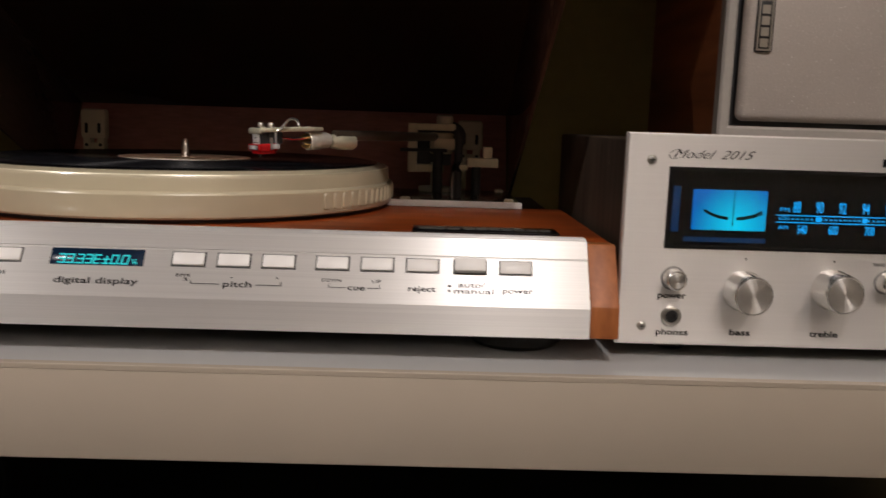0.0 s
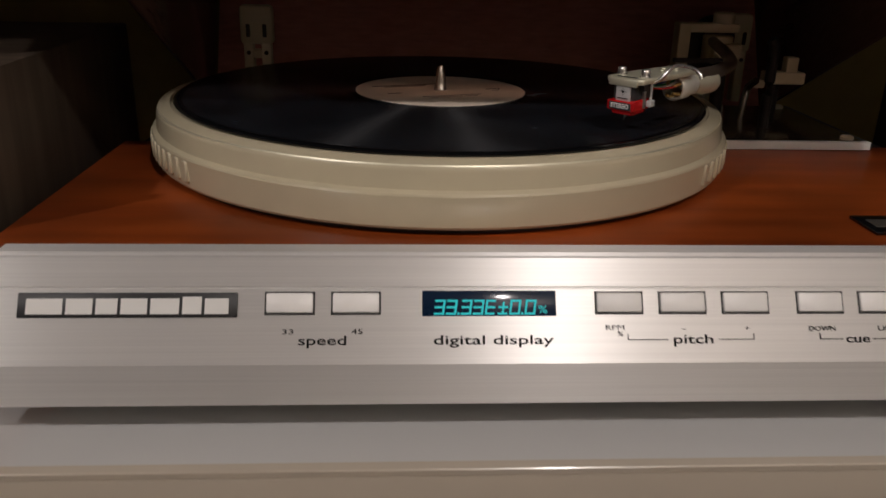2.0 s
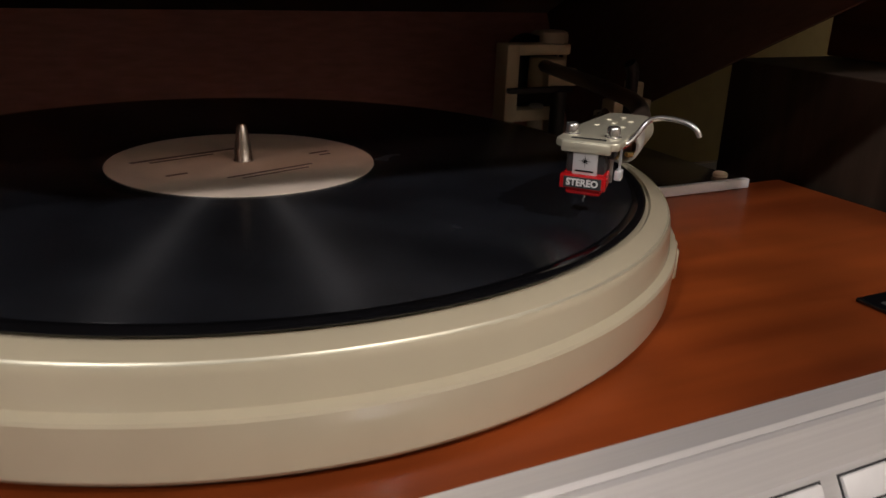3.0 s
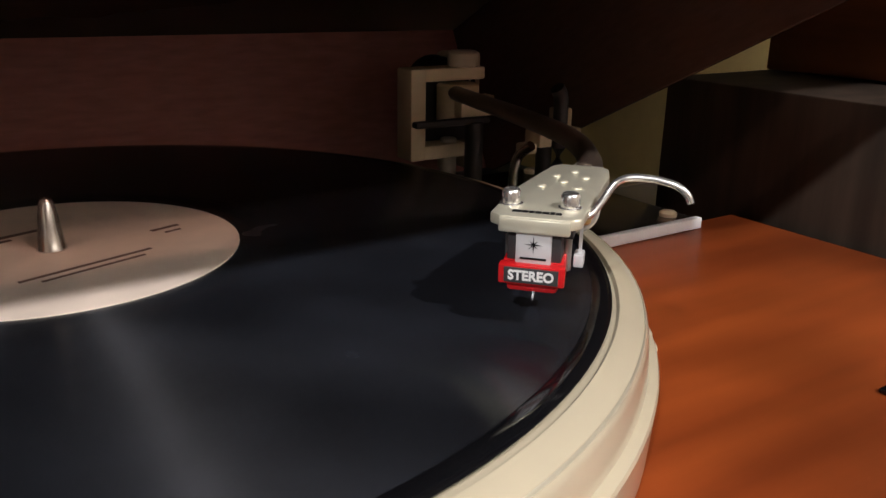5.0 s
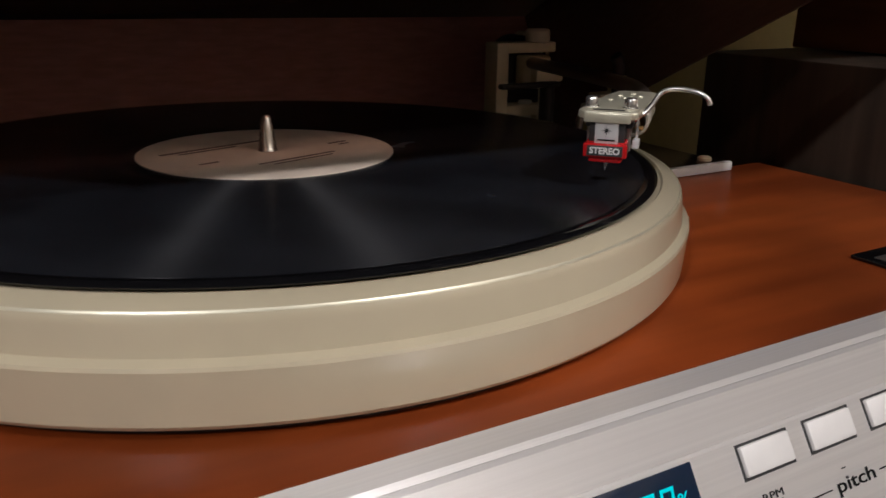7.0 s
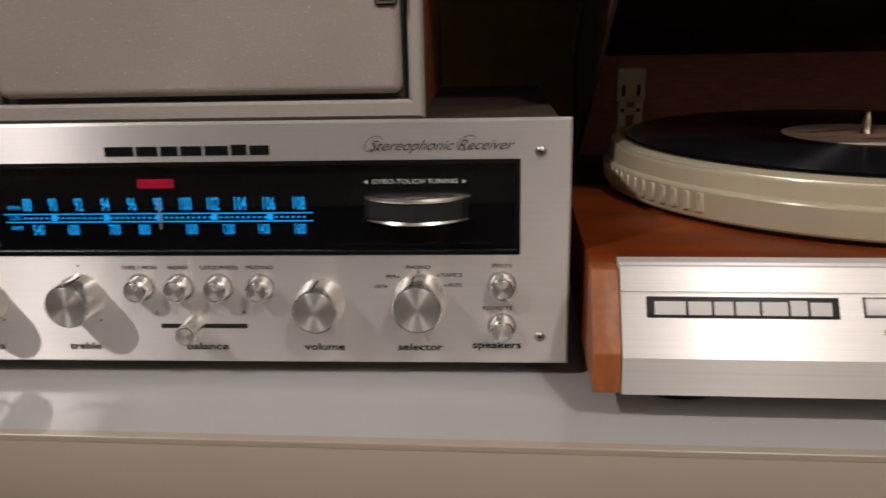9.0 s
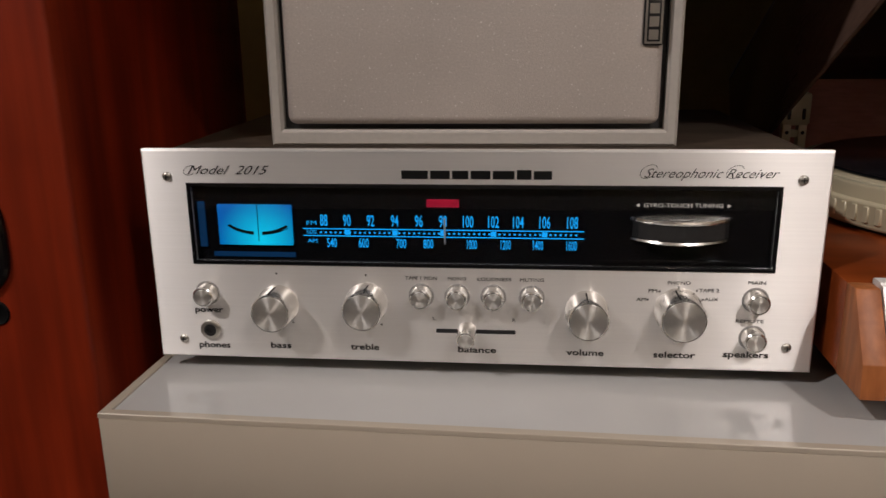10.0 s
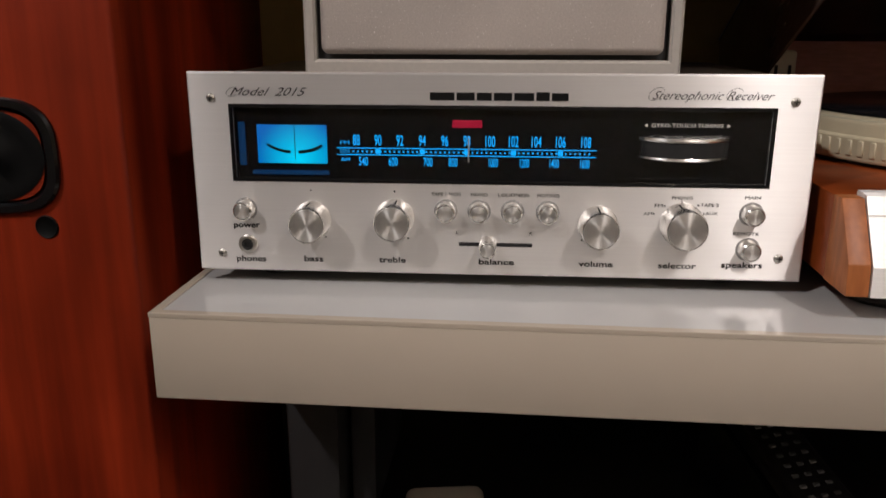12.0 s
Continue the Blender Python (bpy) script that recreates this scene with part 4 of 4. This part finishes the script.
    part("word", lettering("STEREO", 0.0030, WHITE_INK, 0.0, 0.0098, bold=0.00010), WHITE_INK, red, "", pose(-0.0016, 0, -0.0114, 90, 0, -90))
    part("stylus", moved(lathe([(0, -0.0034), (0.0003, -0.0030), (0.0006, 0.0), (0, 0.0)], 10), pose(0.0036, 0, -0.0156, 0, 12, 0)), CHROME, red)
    part("guard_tab", merge(box(0.0085, 0.0125, -0.0100, -0.0078, -0.0122, -0.0092, 0.0003), box(0.0098, 0.0106, -0.0094, -0.0087, -0.0095, -0.0012)), CART_GREY, cart, "small pale side tab on a thin rod")
    for k, (y, mat) in enumerate(((-0.003, RED), (-0.001, WHITE_INK), (0.001, material("green_wire", (0.02, 0.30, 0.12), 0.4)), (0.003, material("blue_wire", (0.03, 0.08, 0.35), 0.4)))):
        part("lead_wire", tube([(0.0165, y, -0.0050), (0.0260, y * 1.8, -0.0066), (0.0340, y * 1.6 - 0.003, -0.0062), (0.0400, y - 0.0046, -0.0046)], 0.0005, 8), mat, cart, "thin coloured lead wire")


tonearm(deck)
headshell(deck)


def dust_lid(ob):
    w, L, h, t = 0.4460, 0.3490, 0.0980, 0.0032
    m = pose(-0.2900, 0.9300, 0.6560, -26.6, 0, 0)
    lid = part("dust_lid", box(0, w, -L, 0, h - t, h, 0.001), SMOKE, ob, "open smoked acrylic dust lid", m)
    part("lid_side", box(0, t, -L, 0, 0, h - t - 0.0002, 0.0008), SIDE_SMOKE, lid)
    part("lid_side", box(w - t, w, -L, 0, 0, h - t - 0.0002, 0.0008), SIDE_SMOKE, lid)
    part("lid_front", box(t + 0.0002, w - t - 0.0002, -L, -L + t, 0, h - t - 0.0002, 0.0008), SMOKE, lid)
    part("lid_back", box(t + 0.0002, w - t - 0.0002, -t, 0, 0.0, h - t - 0.0002, 0.0008), GLOW_SMOKE, lid)
    part("lid_rim", box(0.006, w - 0.006, -L - 0.0022, -L - 0.0002, -0.0005, 0.0115, 0.0009), LID_RIM, lid, "dark glossy lower rim of the lid")
    for x in (0.004, w - 0.004):
        part("lid_bumper", lathe([(0, -0.0030), (0.0026, -0.0026), (0.0034, 0), (0.0026, 0.0030), (0, 0.0036)], 18), CREAM_RIM, lid, "pale corner bumper", pose(x, -L + 0.002, -0.001))
    return lid


dust_lid(deck)
for x in (-0.2475, 0.1130):
    h = part("lid_hinge", merge(box(-0.0120, 0.0120, -0.0040, 0.0080, 0.0200, 0.0480, 0.003, 2), box(-0.0100, -0.0030, -0.0030, 0.0070, -0.018, 0.0220, 0.001), box(0.0030, 0.0100, -0.0030, 0.0070, -0.018, 0.0220, 0.001), box(-0.0035, 0.0035, -0.002, 0.006, 0.010, 0.016)), CREAM_RIM, deck, "ivory lid hinge bracket", pose(x, 0.9030, 0.6870))
    part("hinge_hole", merge(box(-0.0078, -0.0042, -0.0043, -0.0030, 0.0250, 0.0350, 0.001), box(0.0042, 0.0078, -0.0043, -0.0030, 0.0250, 0.0350, 0.001)), BLACK, h)
    part("hinge_leg_hole", merge(moved(drum(0.0016, -0.0034, -0.0026, 0.0001, 12), pose(-0.0065, 0, 0.014, 90, 0, 0) @ pose(0, 0, 0.0062)), moved(drum(0.0016, -0.0034, -0.0026, 0.0001, 12), pose(0.0065, 0, 0.014, 90, 0, 0) @ pose(0, 0, 0.0062))), BLACK, h)


def record():
    ob = thing("vinyl_record", pose(CX, CY, 0.6970), "black vinyl record with a pale paper label, on the platter", "record")
    prof = [(0.0036, 0.0), (0.1462, 0.0), (0.1462, 0.0019)]
    part("lead_in_edge", lathe([(0.1463, 0.0), (0.1490, 0.0), (0.1510, 0.0008), (0.1511, 0.0012), (0.1500, 0.0019), (0.1485, 0.0021), (0.1463, 0.0018)], 160, True), GLOSS_BLACK, ob, "smooth glossy outer edge of the record", angle=60)
    r = 0.1460
    k = 0
    while r > 0.060:
        prof += [(r, 0.0019), (r - 0.0003, 0.0019 if k % 14 else 0.00184), (r - 0.0008, 0.0019)]
        r -= 0.0012
        k += 1
    prof += [(0.0560, 0.0016), (0.0510, 0.0016), (0.0500, 0.0020), (0.0036, 0.0020)]
    part("disc", lathe(prof, 128, True), VINYL, ob, "", angle=60)
    lab = part("label", lathe([(0.0037, 0.0020), (0.0500, 0.0020), (0.0500, 0.0023), (0.0037, 0.0023)], 72, True), LABEL_PAPER, ob, "pale pinkish paper label with faint brown print")
    bars = [box(-0.036, 0.010, 0.0185, 0.0205, 0.0022, 0.00245), box(-0.030, -0.004, 0.0150, 0.0164, 0.0022, 0.00245), box(-0.018, 0.018, -0.0200, -0.0188, 0.0022, 0.00245), box(-0.014, 0.014, -0.0235, -0.0225, 0.0022, 0.00245), box(-0.034, -0.026, -0.006, -0.0045, 0.0022, 0.00245), box(0.027, 0.036, -0.006, -0.0045, 0.0022, 0.00245), box(0.029, 0.034, -0.010, -0.009, 0.0022, 0.00245)]
    part("label_print", merge(*bars), BROWN_INK, lab, "unreadable print as plain bars", pose(0, 0, 0, 0, 0, 18))
    return ob


record()


# ---- tall cherry loudspeaker beside the shelf ----
def tall_loudspeaker():
    ob = thing("floor_loudspeaker", pose(-0.8050, 0.5770, 0.0), "tall red cherry veneered floor loudspeaker beside the shelf", "loudspeaker")
    part("cabinet", box(-0.0870, 0.0870, 0.0, 0.275, 0.03, 1.02, 0.003, 3), REDWOOD, ob, "red cherry veneered cabinet")
    part("plinth", box(-0.0950, 0.0950, -0.010, 0.285, 0.0, 0.029, 0.003), BLACK, ob)
    def driver(name, z, rx, rz, label):
        ring = lathe([(0.78, 0.0), (1.0, 0.0), (1.0, 0.0020 / 0.05), (0.97, 0.0036 / 0.05), (0.86, 0.0036 / 0.05), (0.80, -0.001 / 0.05), (0.78, -0.002 / 0.05)], 64, True)
        n_exp = 3.2
        for v in ring.verts:
            a = math.atan2(v.co.y, v.co.x)
            q = math.hypot(v.co.x, v.co.y)
            f = (abs(math.cos(a)) ** n_exp + abs(math.sin(a)) ** n_exp) ** (-1 / n_exp)
            v.co = (q * f * math.cos(a) * rx, q * f * math.sin(a) * rz, v.co.z * 0.05)
        d = part(name, ring, GLOSS_BLACK, ob, label, FRONT_AT(0, 0, z))
        part("cone", moved(lathe([(0, 0.010), (0.22, 0.008), (0.30, 0.001), (0.62, 0.0012), (0.74, 0.003), (0.82, 0.0012)], 48), Matrix.Diagonal((rx * 0.98, rz * 0.98, 0.35, 1))), DEEP_BLACK, d, "matt black driver cone")
    driver("driver", 0.6800, 0.0460, 0.0355, "glossy black ringed driver")
    driver("driver", 0.8500, 0.0620, 0.0600, "large black ringed driver")
    part("port", lathe([(0, 0.0004), (0.0058, 0.0004), (0.0068, 0.0012), (0.0074, 0.0006), (0.0074, 0), (0, 0)], 32), DEEP_BLACK, ob, "small black round port", FRONT_AT(0.0325, 0, 0.6365))
    return ob


tall_loudspeaker()


# ---- under the shelf ----
def console():
    ob = thing("media_console", pose(0, 0, 0), "black-brown low console under the shelf", "console")
    part("top_board", box(-0.66, 0.62, 0.60, 1.02, 0.352, 0.380, 0.002), DARKWOOD, ob)
    part("side_board", box(-0.66, -0.64, 0.60, 1.02, 0.0, 0.351, 0.002), DARKWOOD, ob)
    part("side_board", box(0.60, 0.62, 0.60, 1.02, 0.0, 0.351, 0.002), DARKWOOD, ob)
    # board runs on past the console's left side to stand for the shaded wall
    part("back_board", box(-1.05, 0.62, 1.0205, 1.029, 0.0, 0.546), DARKWOOD, ob, "black back board up to the shelf, left end standing in for wall shade")


console()
col = thing("storage_box", pose(0, 0, 0), "dark grey upright box on the console", "box")
part("body", box(-0.655, -0.615, 0.66, 0.82, 0.3805, 0.545, 0.003), DARKGREY, col)
part("panel", box(-0.610, -0.590, 0.68, 0.82, 0.3805, 0.545, 0.003), DARKGREY, col)
white_box = thing("white_case", pose(-0.5300, 0.6350, 0.3802, 0, 0, 10), "small rounded white plastic case on the console", "case")
part("body", box(-0.030, 0.030, -0.03, 0.03, 0.0, 0.0390, 0.008, 3), WARM_WHITE, white_box)


def remote(m, rows, label):
    ob = thing("remote_control", m, label, "remote control")
    part("body", box(-0.024, 0.024, -0.085, 0.085, 0.0, 0.016, 0.004, 3), BLACK, ob)
    for r in range(rows):
        for c in range(3):
            part("key", box(-0.0026, 0.0026, -0.0015, 0.0015, 0, 0.002, 0.0006), REMOTE_KEY, ob, "", pose(-0.0115 + 0.0115 * c, 0.066 - 0.0098 * r, 0.0155))
    return ob


remote(pose(-0.2620, 0.6800, 0.4150, 20, 0, 22), 13, "black remote control with grey keys, leaning on the console")
stand = thing("remote_stand", pose(-0.2700, 0.7000, 0.3802, 0, 0, 22), "black wedge stand under a remote control", "stand")
part("body", prism([(-0.075, 0.0), (0.085, 0.0), (0.085, 0.066), (-0.075, 0.008)], -0.022, 0.022, 0.001), BLACK, stand)
